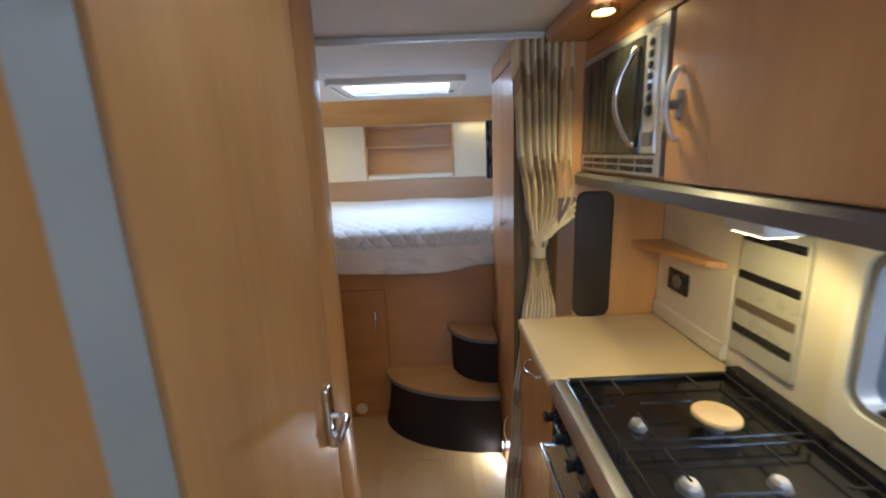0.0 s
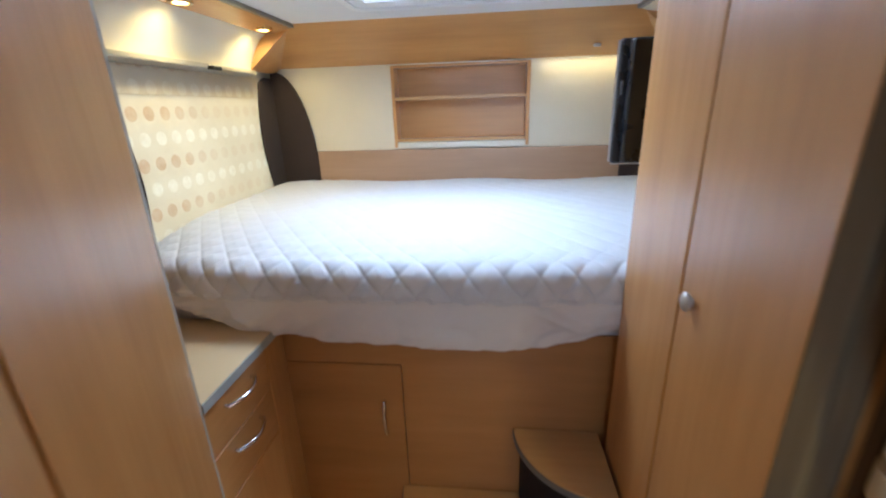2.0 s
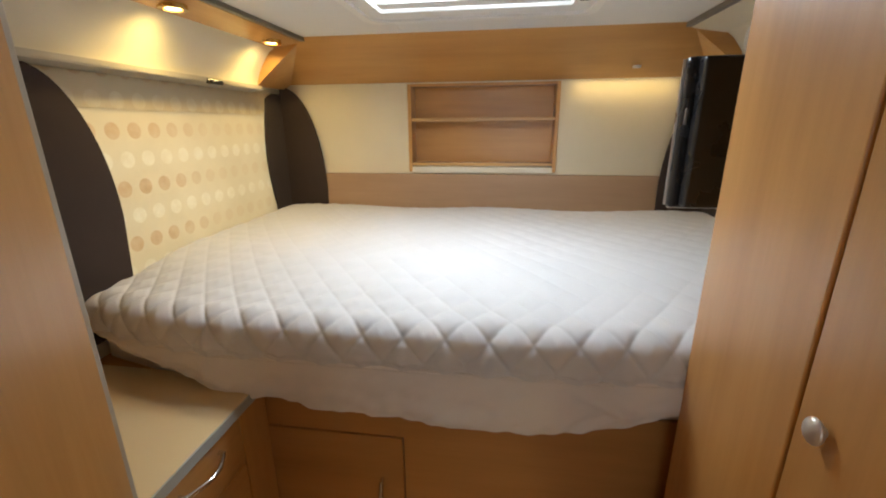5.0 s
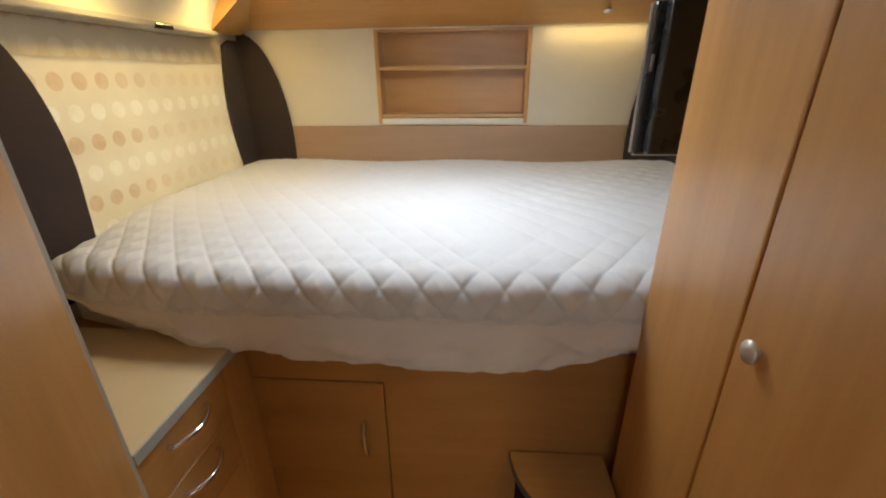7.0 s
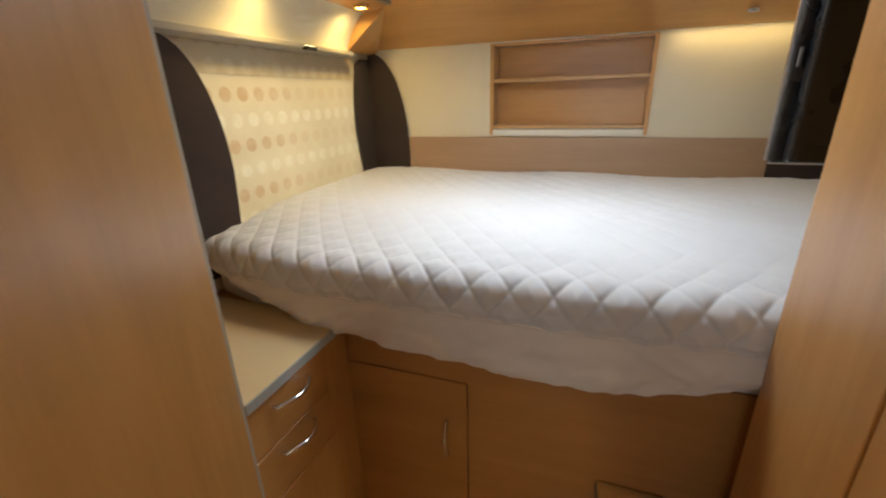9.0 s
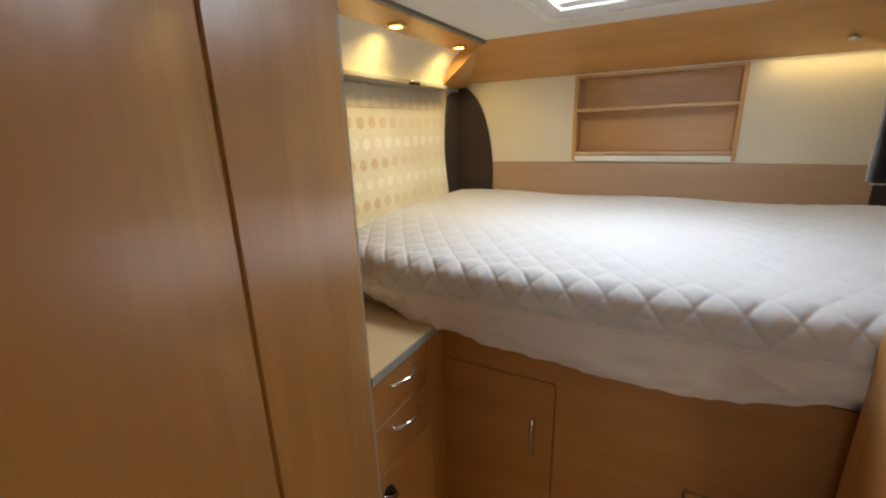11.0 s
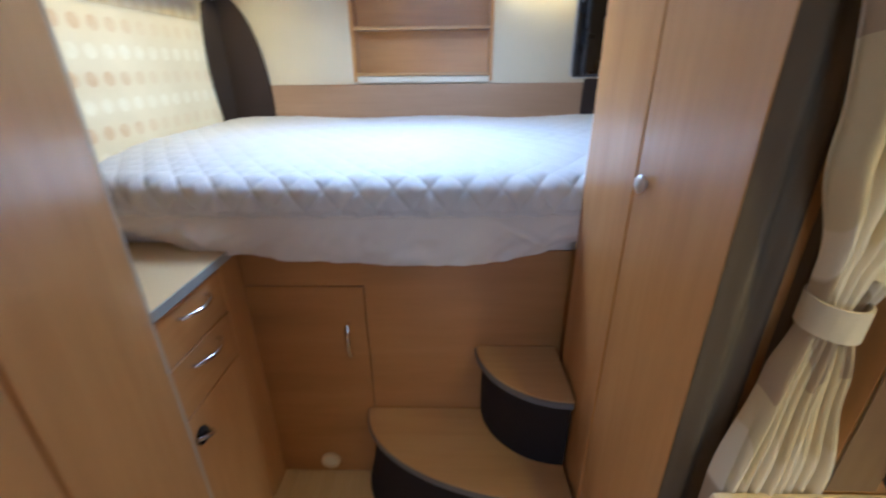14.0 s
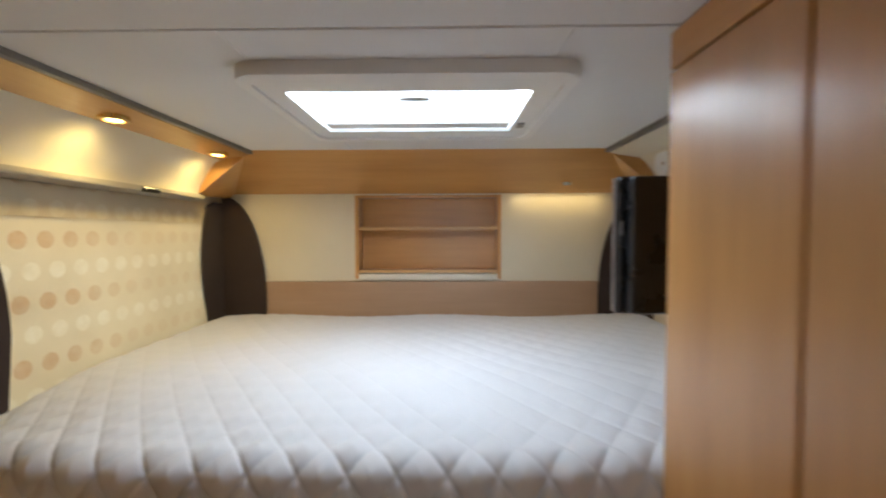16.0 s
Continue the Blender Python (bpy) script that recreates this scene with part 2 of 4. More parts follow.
def box(a, b, bevel=0.0, segments=2, off=(0, 0, 0)):
    """Box between two corners, its edges rounded."""
    bm = bmesh.new()
    bmesh.ops.create_cube(bm, size=1)
    lo = [min(p, q) - o for p, q, o in zip(a, b, off)]
    hi = [max(p, q) - o for p, q, o in zip(a, b, off)]
    for v in bm.verts:
        v.co = [lo[i] if v.co[i] < 0 else hi[i] for i in range(3)]
    if bevel:
        bmesh.ops.bevel(bm, geom=bm.edges[:], offset=bevel, segments=segments, affect="EDGES", profile=0.5)
    return bm


def join(*bms):
    out = bms[0]
    for other in bms[1:]:
        me = bpy.data.meshes.new("tmp")
        other.to_mesh(me)
        other.free()
        out.from_mesh(me)
        bpy.data.meshes.remove(me)
    return out


def prism(points, lo, hi, axis="z", bevel=0.0):
    """A flat outline drawn out between lo and hi. Outline as (x, y) for z, (y, z) for x, (x, z) for y."""
    bm = bmesh.new()
    put = {"z": lambda p, h: (p[0], p[1], h), "x": lambda p, h: (h, p[0], p[1]), "y": lambda p, h: (p[0], h, p[1])}[axis]
    low = [bm.verts.new(put(p, lo)) for p in points]
    top = [bm.verts.new(put(p, hi)) for p in points]
    bm.faces.new(low)
    bm.faces.new(top)
    k = len(points)
    for i in range(k):
        bm.faces.new((low[i], low[(i + 1) % k], top[(i + 1) % k], top[i]))
    bmesh.ops.recalc_face_normals(bm, faces=bm.faces[:])
    if bevel:
        bmesh.ops.bevel(bm, geom=[e for e in bm.edges if e.calc_face_angle(0) > 0.6], offset=bevel, segments=2, affect="EDGES")
    return bm


def shift(bm, off):
    bmesh.ops.translate(bm, verts=bm.verts[:], vec=off)
    return bm


def cyl(at, r, depth, axis="z", seg=24, r2=None, bevel=0.0):
    bm = bmesh.new()
    bmesh.ops.create_cone(bm, cap_ends=True, segments=seg, radius1=r, radius2=r if r2 is None else r2, depth=depth)
    if bevel:
        bmesh.ops.bevel(bm, geom=[e for e in bm.edges if e.calc_face_angle(0) > 0.8], offset=bevel, segments=2, affect="EDGES")
    turn = {"z": (0, 0, 0), "x": (0, 90, 0), "y": (90, 0, 0)}[axis]
    bmesh.ops.transform(bm, matrix=pose(*at, *turn), verts=bm.verts[:])
    return bm


def dome(at, radii):
    bm = bmesh.new()
    bmesh.ops.create_uvsphere(bm, u_segments=24, v_segments=14, radius=1.0)
    bmesh.ops.scale(bm, verts=bm.verts[:], vec=radii)
    return shift(bm, at)


def tube(path, r, seg=10, flat=1.0):
    """A round bar along a list of places."""
    bm = bmesh.new()
    rings = []
    pts = [Vector(p) for p in path]
    for i, p in enumerate(pts):
        d = (pts[min(i + 1, len(pts) - 1)] - pts[max(i - 1, 0)]).normalized()
        side = d.cross(Vector((0.31, 0.17, 0.93))).normalized()
        up = side.cross(d)
        rr = r[i] if isinstance(r, (list, tuple)) else r
        rings.append([bm.verts.new(p + (side * math.cos(a) + up * math.sin(a) * flat) * rr) for a in (2 * math.pi * k / seg for k in range(seg))])
    for a, b in zip(rings, rings[1:]):
        for k in range(seg):
            bm.faces.new((a[k], a[(k + 1) % seg], b[(k + 1) % seg], b[k]))
    bm.faces.new(rings[0][::-1])
    bm.faces.new(rings[-1])
    bmesh.ops.recalc_face_normals(bm, faces=bm.faces[:])
    return bm


def bow(a, b, out, bulge, r, steps=9):
    """A bow handle from a to b that stands off along out."""
    a, b, out = Vector(a), Vector(b), Vector(out)
    path = [a] + [a.lerp(b, k / steps) + out * (0.012 + bulge * math.sin(math.pi * k / steps)) for k in range(steps + 1)] + [b]
    return tube(path, r)


def arc(cx, cy, rx, ry, a0, a1, steps):
    return [(cx + rx * math.cos(radians(a0 + (a1 - a0) * k / steps)), cy + ry * math.sin(radians(a0 + (a1 - a0) * k / steps))) for k in range(steps + 1)]


def rounded(x0, y0, x1, y1, r, steps=5):
    """Outline of a rounded rectangle."""
    return (arc(x1 - r, y1 - r, r, r, 0, 90, steps) + arc(x0 + r, y1 - r, r, r, 90, 180, steps)
            + arc(x0 + r, y0 + r, r, r, 180, 270, steps) + arc(x1 - r, y0 + r, r, r, 270, 360, steps))


def ring(outer, inner, lo, hi, axis="z"):
    """A frame between two outlines of as many points."""
    bm = bmesh.new()
    put = {"z": lambda p, h: (p[0], p[1], h), "x": lambda p, h: (h, p[0], p[1]), "y": lambda p, h: (p[0], h, p[1])}[axis]
    loops = [[bm.verts.new(put(p, h)) for p in o] for o, h in ((outer, lo), (outer, hi), (inner, hi), (inner, lo))]
    k = len(outer)
    for i in range(4):
        a, b = loops[i], loops[(i + 1) % 4]
        for j in range(k):
            bm.faces.new((a[j], a[(j + 1) % k], b[(j + 1) % k], b[j]))
    bmesh.ops.recalc_face_normals(bm, faces=bm.faces[:])
    return bm


# ---- the shell ----
X0, X1, Y0, Y1, TOP = -1.02, 1.11, -2.3, 3.87, 1.976


def structure(name, bm, material, label, category, smooth=False):
    return tagged(link(name, bm, material, None, smooth), label, category, kind="structure")


floor = structure("floor", box((X0 - 0.05, Y0, -0.05), (X1 + 0.05, Y1 + 0.1, -0.004)), FLOOR, "pale oak-look vinyl plank floor", "floor")
structure("ground", box((-400, -400, -0.80), (400, 400, -0.75)), GRASS, "grey ground outside the vehicle", "ground")

# ceiling boards with the rooflight hole, a joint across the cabin
SX0, SX1, SY0, SY1 = -0.27, 0.37, 2.735, 3.18
# second hole, for the added galley rooflight
GX0, GX1, GY0, GY1 = 0.0, 0.42, 0.74, 1.16
structure("ceiling", join(
    box((X0, Y0, TOP), (X1, GY0, TOP + 0.04), 0.002, 1), box((X0, GY1, TOP), (X1, 2.492, TOP + 0.04), 0.002, 1),
    box((X0, GY0, TOP), (GX0, GY1, TOP + 0.04)), box((GX1, GY0, TOP), (X1, GY1, TOP + 0.04)), box((X0, 2.497, TOP), (SX0, Y1, TOP + 0.04), 0.002, 1),
    box((SX1, 2.497, TOP), (X1, Y1, TOP + 0.04), 0.002, 1), box((SX0, 2.497, TOP), (SX1, SY0, TOP + 0.04), 0.002, 1),
    box((SX0, SY1, TOP), (SX1, Y1, TOP + 0.04), 0.002, 1)), WHITE, "white vinyl-faced ceiling boards with a joint", "ceiling")
structure("roof", join(box((X0 - 0.05, Y0, TOP + 0.045), (SX0 - 0.02, Y1 + 0.1, TOP + 0.07)), box((SX1 + 0.02, Y0, TOP + 0.045), (X1 + 0.05, Y1 + 0.1, TOP + 0.07)),
          box((SX0 - 0.02, Y0, TOP + 0.045), (SX1 + 0.02, GY0, TOP + 0.07)), box((SX0 - 0.02, GY1, TOP + 0.045), (SX1 + 0.02, SY0 - 0.02, TOP + 0.07)), box((SX0 - 0.02, GY0, TOP + 0.045), (GX0, GY1, TOP + 0.07)), box((SX0 - 0.02, SY1 + 0.02, TOP + 0.045), (SX1 + 0.02, Y1 + 0.1, TOP + 0.07))),
          WHITE, "white roof skin above the cabin", "roof")
BY0, BY1, BZ0, BZ1 = 2.40, 3.70, 1.08, 1.68
structure("wall_left", join(box((X0 - 0.04, Y0, 0), (X0, BY0, TOP)), box((X0 - 0.04, BY1, 0), (X0, Y1, TOP)),
          box((X0 - 0.04, BY0, 0), (X0, BY1, BZ0)), box((X0 - 0.04, BY0, BZ1), (X0, BY1, TOP))), CREAM, "cream vinyl side wall with a window behind the blind", "wall")
WY0, WY1, WZ0, WZ1 = 0.30, 1.075, 1.0, 1.40
structure("wall_right", join(box((X1, Y0, 0), (X1 + 0.04, WY0, TOP)), box((X1, WY1, 0), (X1 + 0.04, Y1, TOP)),
          box((X1, WY0, 0), (X1 + 0.04, WY1, WZ0)), box((X1, WY0, WZ1), (X1 + 0.04, WY1, TOP))), CREAM, "cream vinyl side wall behind the galley", "wall")
# rear wall with the shelf recess cut into it
NX0, NX1, NZ0, NZ1 = -0.318, 0.402, 1.378, 1.805
structure("wall_rear", join(box((X0, Y1, 0), (NX0, Y1 + 0.04, TOP)), box((NX1, Y1, 0), (X1, Y1 + 0.04, TOP)),
          box((NX0, Y1, 0), (NX1, Y1 + 0.04, NZ0)), box((NX0, Y1, NZ1), (NX1, Y1 + 0.04, TOP)),
          box((X0, Y1 + 0.11, 0), (X1, Y1 + 0.13, TOP))), CREAM, "cream padded rear wall over the bed", "wall")
structure("wall_front", join(box((X0, Y0 - 0.04, 0), (X1, Y0, 0.95)), box((X0, Y0 - 0.04, 1.75), (X1, Y0, TOP)),
          box((X0, Y0 - 0.04, 0.95), (-0.82, Y0, 1.75)), box((0.92, Y0 - 0.04, 0.95), (X1, Y0, 1.75))), CREAM, "cream front wall with the windscreen opening", "wall")

# ---- rear wall: slanted header, recess, lower band ----
structure("header_rear", prism([(3.565, TOP), (3.862, 1.812), (3.862, TOP)], X0 + 0.01, X1 - 0.01, "x"), WOOD_X, "pear veneer slanted header above the bed", "trim")
structure("baseboard_bed", box((X0 + 0.01, 3.850, 1.10), (X1 - 0.01, 3.868, 1.366), 0.003), BAND, "pear veneer band along the rear wall behind the bed", "trim")

niche = thing("wall_shelf", (0.042, Y1, NZ0), "open pear veneer shelf recess in the rear wall", "shelf")
O = tuple(niche.location)
part("back_panel", box((NX0, Y1 + 0.095, NZ0), (NX1, Y1 + 0.108, NZ1), off=O), WOOD_X, niche)
for bx0, bx1 in ((NX0 - 0.012, NX0 + 0.006), (NX1 - 0.006, NX1 + 0.012)):
    part("side_panel", box((bx0, Y1 - 0.012, NZ0), (bx1, Y1 + 0.095, NZ1), 0.002, off=O), WOOD_V, niche)
part("shelf_board", box((NX0 + 0.006, Y1 - 0.006, 1.628), (NX1 - 0.006, Y1 + 0.094, 1.644), 0.003, off=O), WOOD_X, niche)
part("shelf_board", box((NX0 + 0.006, Y1 - 0.006, 1.408), (NX1 - 0.006, Y1 + 0.094, 1.422), 0.003, off=O), WOOD_X, niche)
# pale strips paint the light caught by the boards' front edges
for lz in (1.628, 1.408):
    part("edging", box((NX0 + 0.007, Y1 - 0.0085, lz), (NX1 - 0.007, Y1 - 0.0062, lz + 0.015), 0.0008, off=O), PALE_PEAR, niche, "pale strip for the lit front edge")
part("bottom_lip", box((NX0 + 0.004, Y1 - 0.014, 1.372), (NX1 - 0.004, Y1 + 0.09, 1.404), 0.004, off=O), CREAM_GLOSS, niche, "pale rounded lip")
part("top_panel", box((NX0 + 0.006, Y1 - 0.004, NZ1 - 0.012), (NX1 - 0.006, Y1 + 0.094, NZ1), off=O), WOOD_X, niche)


def fascia(sign, mid, y0, y1, name, label):
    """Lamp soffit, curved cream locker front and its lower rail along one side of the bed."""
    def fx(d):
        return mid + sign * d
    th = thing(name, (fx(0.92), (y0 + y1) / 2, 1.78), label, "overhead locker")
    o = tuple(th.location)
    part("edge_profile", shift(prism([(fx(0.768), TOP - 0.001), (fx(0.776), TOP - 0.013), (fx(0.796), TOP - 0.013), (fx(0.796), TOP - 0.001)], y0, y1 + 0.14, "y"), [-c for c in o]), GREY_TRIM, th, "dark grey profile")
    part("soffit", shift(prism([(fx(0.797), TOP - 0.002), (fx(0.797), 1.962), (fx(0.925), 1.942), (fx(0.925), TOP - 0.002)], y0, y1, "y"), [-c for c in o]), WOOD_Y if sign < 0 else CREAM_GLOSS, th)
    front = [(fx(0.926), 1.945), (fx(0.955), 1.925), (fx(0.990), 1.88), (fx(1.015), 1.835), (fx(1.028), 1.80), (fx(1.028), 1.788), (fx(1.055), 1.788), (fx(1.06), 1.96), (fx(0.926), 1.96)]
    part("front_panel", shift(prism(front, y0, y1, "y", 0.0), [-c for c in o]), CREAM_GLOSS, th, "cream gloss curved front", True)
    part("lower_rail", shift(prism([(fx(1.002), 1.786), (fx(1.002), 1.768), (fx(1.072), 1.760), (fx(1.072), 1.786)], y0, y1, "y", 0.003), [-c for c in o]), GREIGE, th, "grey blind rail")
    part("latch", box((fx(0.997), 3.22, 1.764), (fx(1.012), 3.31, 1.782), 0.004, off=o), BLACK_PL, th)
    # wedge of veneer that closes the run against the slanted header
    part("end_block", shift(prism([(fx(0.797), TOP - 0.003), (fx(1.03), 1.79), (fx(1.06), 1.79), (fx(1.06), TOP - 0.003)], y1, 3.86, "y"), [-c for c in o]), WOOD_X, th)
    return th


MID = 0.0575
fascia(-1, MID, 2.19, 3.60, "overhead_locker", "cream locker front with veneer lamp soffit over the bed")
fascia(1, MID, 2.54, 3.60, "overhead_locker", "cream locker front with veneer soffit beside the television")


def downlight(at, r=0.034, label="round brass downlight with a lit halogen lens"):
    th = thing("downlight", at, label, "downlight", group="halogen downlights")
    part("bezel", ring(arc(0, 0, r, r, 0, 345, 23), arc(0, 0, r * 0.68, r * 0.68, 0, 345, 23), -0.010, 0.004), BRASS, th, "brass bezel", True)
    bm = bmesh.new()
    bmesh.ops.create_uvsphere(bm, u_segments=20, v_segments=8, radius=r * 0.68)
    bmesh.ops.scale(bm, verts=bm.verts[:], vec=(1, 1, 0.35))
    part("lens", bm, LAMP_GLOW, th, "glowing halogen lens", True).visible_shadow = False
    return th


for ly in (2.948, 3.488):
    downlight((-0.82, ly, 1.950), 0.040)
reading = thing("reading_light", (0.72, 3.775, 1.845), "small white lamp tucked under the bed header", "lamp")
part("housing", cyl((0, 0, 0.004), 0.014, 0.012, "z", 20, bevel=0.002), WHITE_PL, reading, "", True)
part("ring", ring(arc(0, 0, 0.017, 0.017, 0, 345, 23), arc(0, 0, 0.0145, 0.0145, 0, 345, 23), -0.001, 0.008), WHITE_PL, reading, "", True)
downlight((0.70, 1.47, 1.926), 0.042)

# round white loudspeaker on the far locker
spk = thing("loudspeaker", (1.02, 3.44, 1.895), "round white flush loudspeaker on the locker front", "loudspeaker")
part("grille", shift(cyl((0, 0, 0), 0.055, 0.014, "x", 28, bevel=0.004), (-0.012, 0, 0)), WHITE_PL, spk, "", True)
part("screw", cyl((-0.021, -0.025, -0.01), 0.007, 0.004, "x", 12), CHROME, spk)

# ---- rooflight ----
roof = thing("rooflight", (0.05, 2.95, TOP), "white plastic rooflight with a clear domed lid", "rooflight")
O = tuple(roof.location)
out_o, in_o = rounded(-0.325, 2.625, 0.435, 3.27, 0.06), rounded(-0.25, 2.757, 0.35, 3.158, 0.012)
mid_o = rounded(-0.300, 2.66, 0.41, 3.24, 0.05)
part("outer_frame", shift(ring(out_o, mid_o, TOP - 0.030, TOP, "z"), [-c for c in O]), WHITE_PL, roof, "", True)
part("inner_frame", shift(ring(rounded(-0.302, 2.658, 0.412, 3.242, 0.05), in_o, TOP - 0.022, TOP - 0.004, "z"), [-c for c in O]), WHITE_PL, roof, "", True)
part("shaft", shift(ring(rounded(-0.268, 2.738, 0.368, 3.177, 0.012), rounded(-0.255, 2.750, 0.355, 3.165, 0.012), TOP - 0.004, TOP + 0.13, "z"), [-c for c in O]), WHITE_PL, roof)
part("blind_bar", box((-0.245, 3.085, TOP - 0.014), (0.345, 3.150, TOP + 0.004), 0.004, off=O), WHITE_PL, roof)
part("screen_bar", box((-0.245, 2.763, TOP - 0.012), (0.345, 2.777, TOP + 0.004), 0.004, off=O), WHITE_PL, roof)
part("catch", join(box((0.030, 2.90, TOP + 0.008), (0.075, 2.935, TOP + 0.07), 0.006, off=O), box((0.010, 2.905, TOP + 0.008), (0.095, 2.93, TOP + 0.022), 0.005, off=O)), WHITE_PL, roof)
part("lid", box((-0.30, 2.70, TOP + 0.15), (0.40, 3.21, TOP + 0.165), 0.005, off=O), WHITE_PL, roof)
part("clip", box((0.360, 3.05, TOP - 0.030), (0.385, 3.09, TOP - 0.021), 0.003, off=O), GREY_ALU, roof)

# small unseen rooflight over the aisle by the galley, added to house the overhead fill
small = thing("rooflight", (0.21, 0.95, TOP), "small unseen rooflight added over the galley aisle", "rooflight")
O = tuple(small.location)
part("outer_frame", shift(ring(rounded(GX0 - 0.04, GY0 - 0.05, GX1 + 0.05, GY1 + 0.05, 0.04), rounded(GX0 + 0.012, GY0 + 0.012, GX1 - 0.012, GY1 - 0.012, 0.02), TOP - 0.018, TOP - 0.001, "z"), [-c for c in O]), WHITE_PL, small, "", True)
part("shaft", shift(ring(rounded(GX0 + 0.001, GY0 + 0.001, GX1 - 0.001, GY1 - 0.001, 0.012), rounded(GX0 + 0.011, GY0 + 0.011, GX1 - 0.011, GY1 - 0.011, 0.012), TOP, TOP + 0.12, "z"), [-c for c in O]), WHITE_PL, small)
part("lid", box((GX0 - 0.02, GY0 - 0.02, TOP + 0.125), (GX1 + 0.02, GY1 + 0.02, TOP + 0.14), 0.005, off=O), WHITE_PL, small)

# ---- left wall: dotted blind and dark corner panels ----
blind = thing("window_blind", (X0 + 0.01, 3.2, 1.1), "cream roman blind printed with rows of pale discs", "blind")
for name, bm, mat in (("cloth", box((X0 + 0.004, 2.30, 1.0), (X0 + 0.008, 3.80, 1.759)), DOTS), ("upper_fold", box((X0 + 0.010, 2.30, 1.6625), (X0 + 0.0145, 3.80, 1.759), 0.001), DOTS)):
    cl = part(name, bm, mat, blind)
    cl.matrix_parent_inverse = Matrix.Translation(blind.location).inverted()


def corner_panel(flip, label):
    th = thing("corner_upholstery", (MID + flip * 1.0, 3.84, 1.1), label, "upholstery", group="dark corner panels")
    o = tuple(th.location)
    e = MID + flip * 1.058
    rear = [(e, 1.10), (e, 1.80)] + [(MID + flip * (0.842 + 0.205 * (1 - math.cos(radians(90 * k / 12)))) , 1.28 + 0.52 * math.sin(radians(90 * k / 12))) for k in range(12, -1, -1)] + [(MID + flip * 0.845, 1.10)]
    part("rear_leaf", shift(prism(rear, 3.838, 3.849, "y"), [-c for c in o]), BROWN, th)
    side = [(3.837, 1.10), (3.837, 1.765), (3.76, 1.765)] + [(3.70 - 0.045 * math.sin(radians(180 * k / 10)), 1.74 - 0.54 * k / 10) for k in range(11)] + [(3.66, 1.10)]
    a, b = MID + flip * 1.062, MID + flip * 1.052
    part("side_leaf", shift(prism(side, min(a, b), max(a, b), "x"), [-c for c in o]), BROWN, th)
    return th


corner_panel(-1, "dark brown suede corner panel with a curved edge")
corner_panel(1, "dark brown suede corner panel behind the television")
suede = thing("suede_panel", (X0 + 0.02, 2.6, 1.1), "dark brown suede wall panel with a curved edge", "wall panel")
sp = [(2.19, 1.0), (2.19, 1.765), (2.614, 1.765)] + [(2.61 + 0.195 * math.sin(radians(90 * k / 12)), 1.765 - 0.42 * (1 - math.cos(radians(90 * k / 12)))) for k in range(1, 13)] + [(2.79, 1.15), (2.78, 1.0)]
part("leaf", shift(prism(sp, X0 + 0.015, X0 + 0.026, "x"), [-c for c in suede.location]), BROWN, suede)

# ---- bed ----
bed = thing("bed", (0.05, 3.2, 0), "raised fixed double bed with a white quilted mattress cover", "bed")
BX0, BX1, BZ = -0.995, 1.09, 1.205


def front_line(x):
    """The bed's front edge in plan: set back towards the walls."""
    return 2.513 + 0.10 * max(0.0, (-0.5 - x) / 0.5) ** 1.6 + 0.045 * max(0.0, (x - 0.25) / 0.5) ** 1.5


def quilt_mesh():
    """Top and front of the cover in one sheet: diamond pillows, rounded front edge."""
    nx, ns = 470, 330
    R, front_drop = 0.055, 0.040
    xs = np.linspace(BX0, BX1, nx)
    back = 3.845
    verts, faces = [], []
    p = 0.0965
    for j in range(ns):
        for i, x in enumerate(xs):
            f = front_line(x)
            flat = back - (f + R)
            total = flat + R * math.pi / 2 + front_drop
            s = total * j / (ns - 1)
            if s < flat:
                y, z, ny, nz = back - s, 0.0, 0.0, 1.0
            elif s < flat + R * math.pi / 2:
                a = (s - flat) / R
                y, z, ny, nz = f + R - R * math.sin(a), R * math.cos(a) - R, -math.sin(a), math.cos(a)
            else:
                y, z, ny, nz = f, flat + R * math.pi / 2 - R - s, -1.0, 0.0
            # the top falls gently to the front, more so at the outer corner
            fall = min(1.0, max(0.0, (s - flat + 0.40) / 0.40))
            z += BZ - (0.034 + 0.012 * max(0.0, (-0.70 - x) / 0.3)) * fall * fall * (3 - 2 * fall)
            q = total - s
            g = max(0.0, q - 0.014)
            u, v = (x + 0.002) / p + g / 0.118, (x + 0.002) / p - g / 0.118
            du, dv = abs(u - round(u)), abs(v - round(v))
            ridge = ((1 - math.exp(-du / 0.040)) * (1 - math.exp(-dv / 0.040)) * (0.55 + 0.9 * du * dv * 4)) * (1.0 if q > 0.014 else 0.6)
            front = min(1.0, max(0.0, (s - flat + 0.25) / 0.25))
            puff = ridge * (0.0034 + 0.0056 * front) * (1 + 1.0 * max(0.0, 1 - q / 0.13))
            puff += 0.0022 * front * max(0.0, 1 - q / 0.09) * noise.noise((x * 16, q * 120, 2.0))
            w = 0.006 * noise.noise((x * 2.3, s * 2.3, 0.3)) + 0.0022 * noise.noise((x * 17, s * 17, 4.1))
            roll = -0.018 * max(0.0, 1 - s / 0.10) ** 2 + 0.006 * math.sin(x * 7.5 + 0.8) * max(0.0, 1 - s / 0.2)
            h = puff + w * (1 if s > 0.05 else 0.4)
            sx = min(1.0, (x - BX0) / 0.06)
            drop = -0.018 * (1 - sx) ** 2
            verts.append((x, y + ny * h, z + nz * h + roll + drop))
    for j in range(ns - 1):
        for i in range(nx - 1):
            a = j * nx + i
            faces.append((a, a + nx, a + nx + 1, a + 1))
    return verts, faces


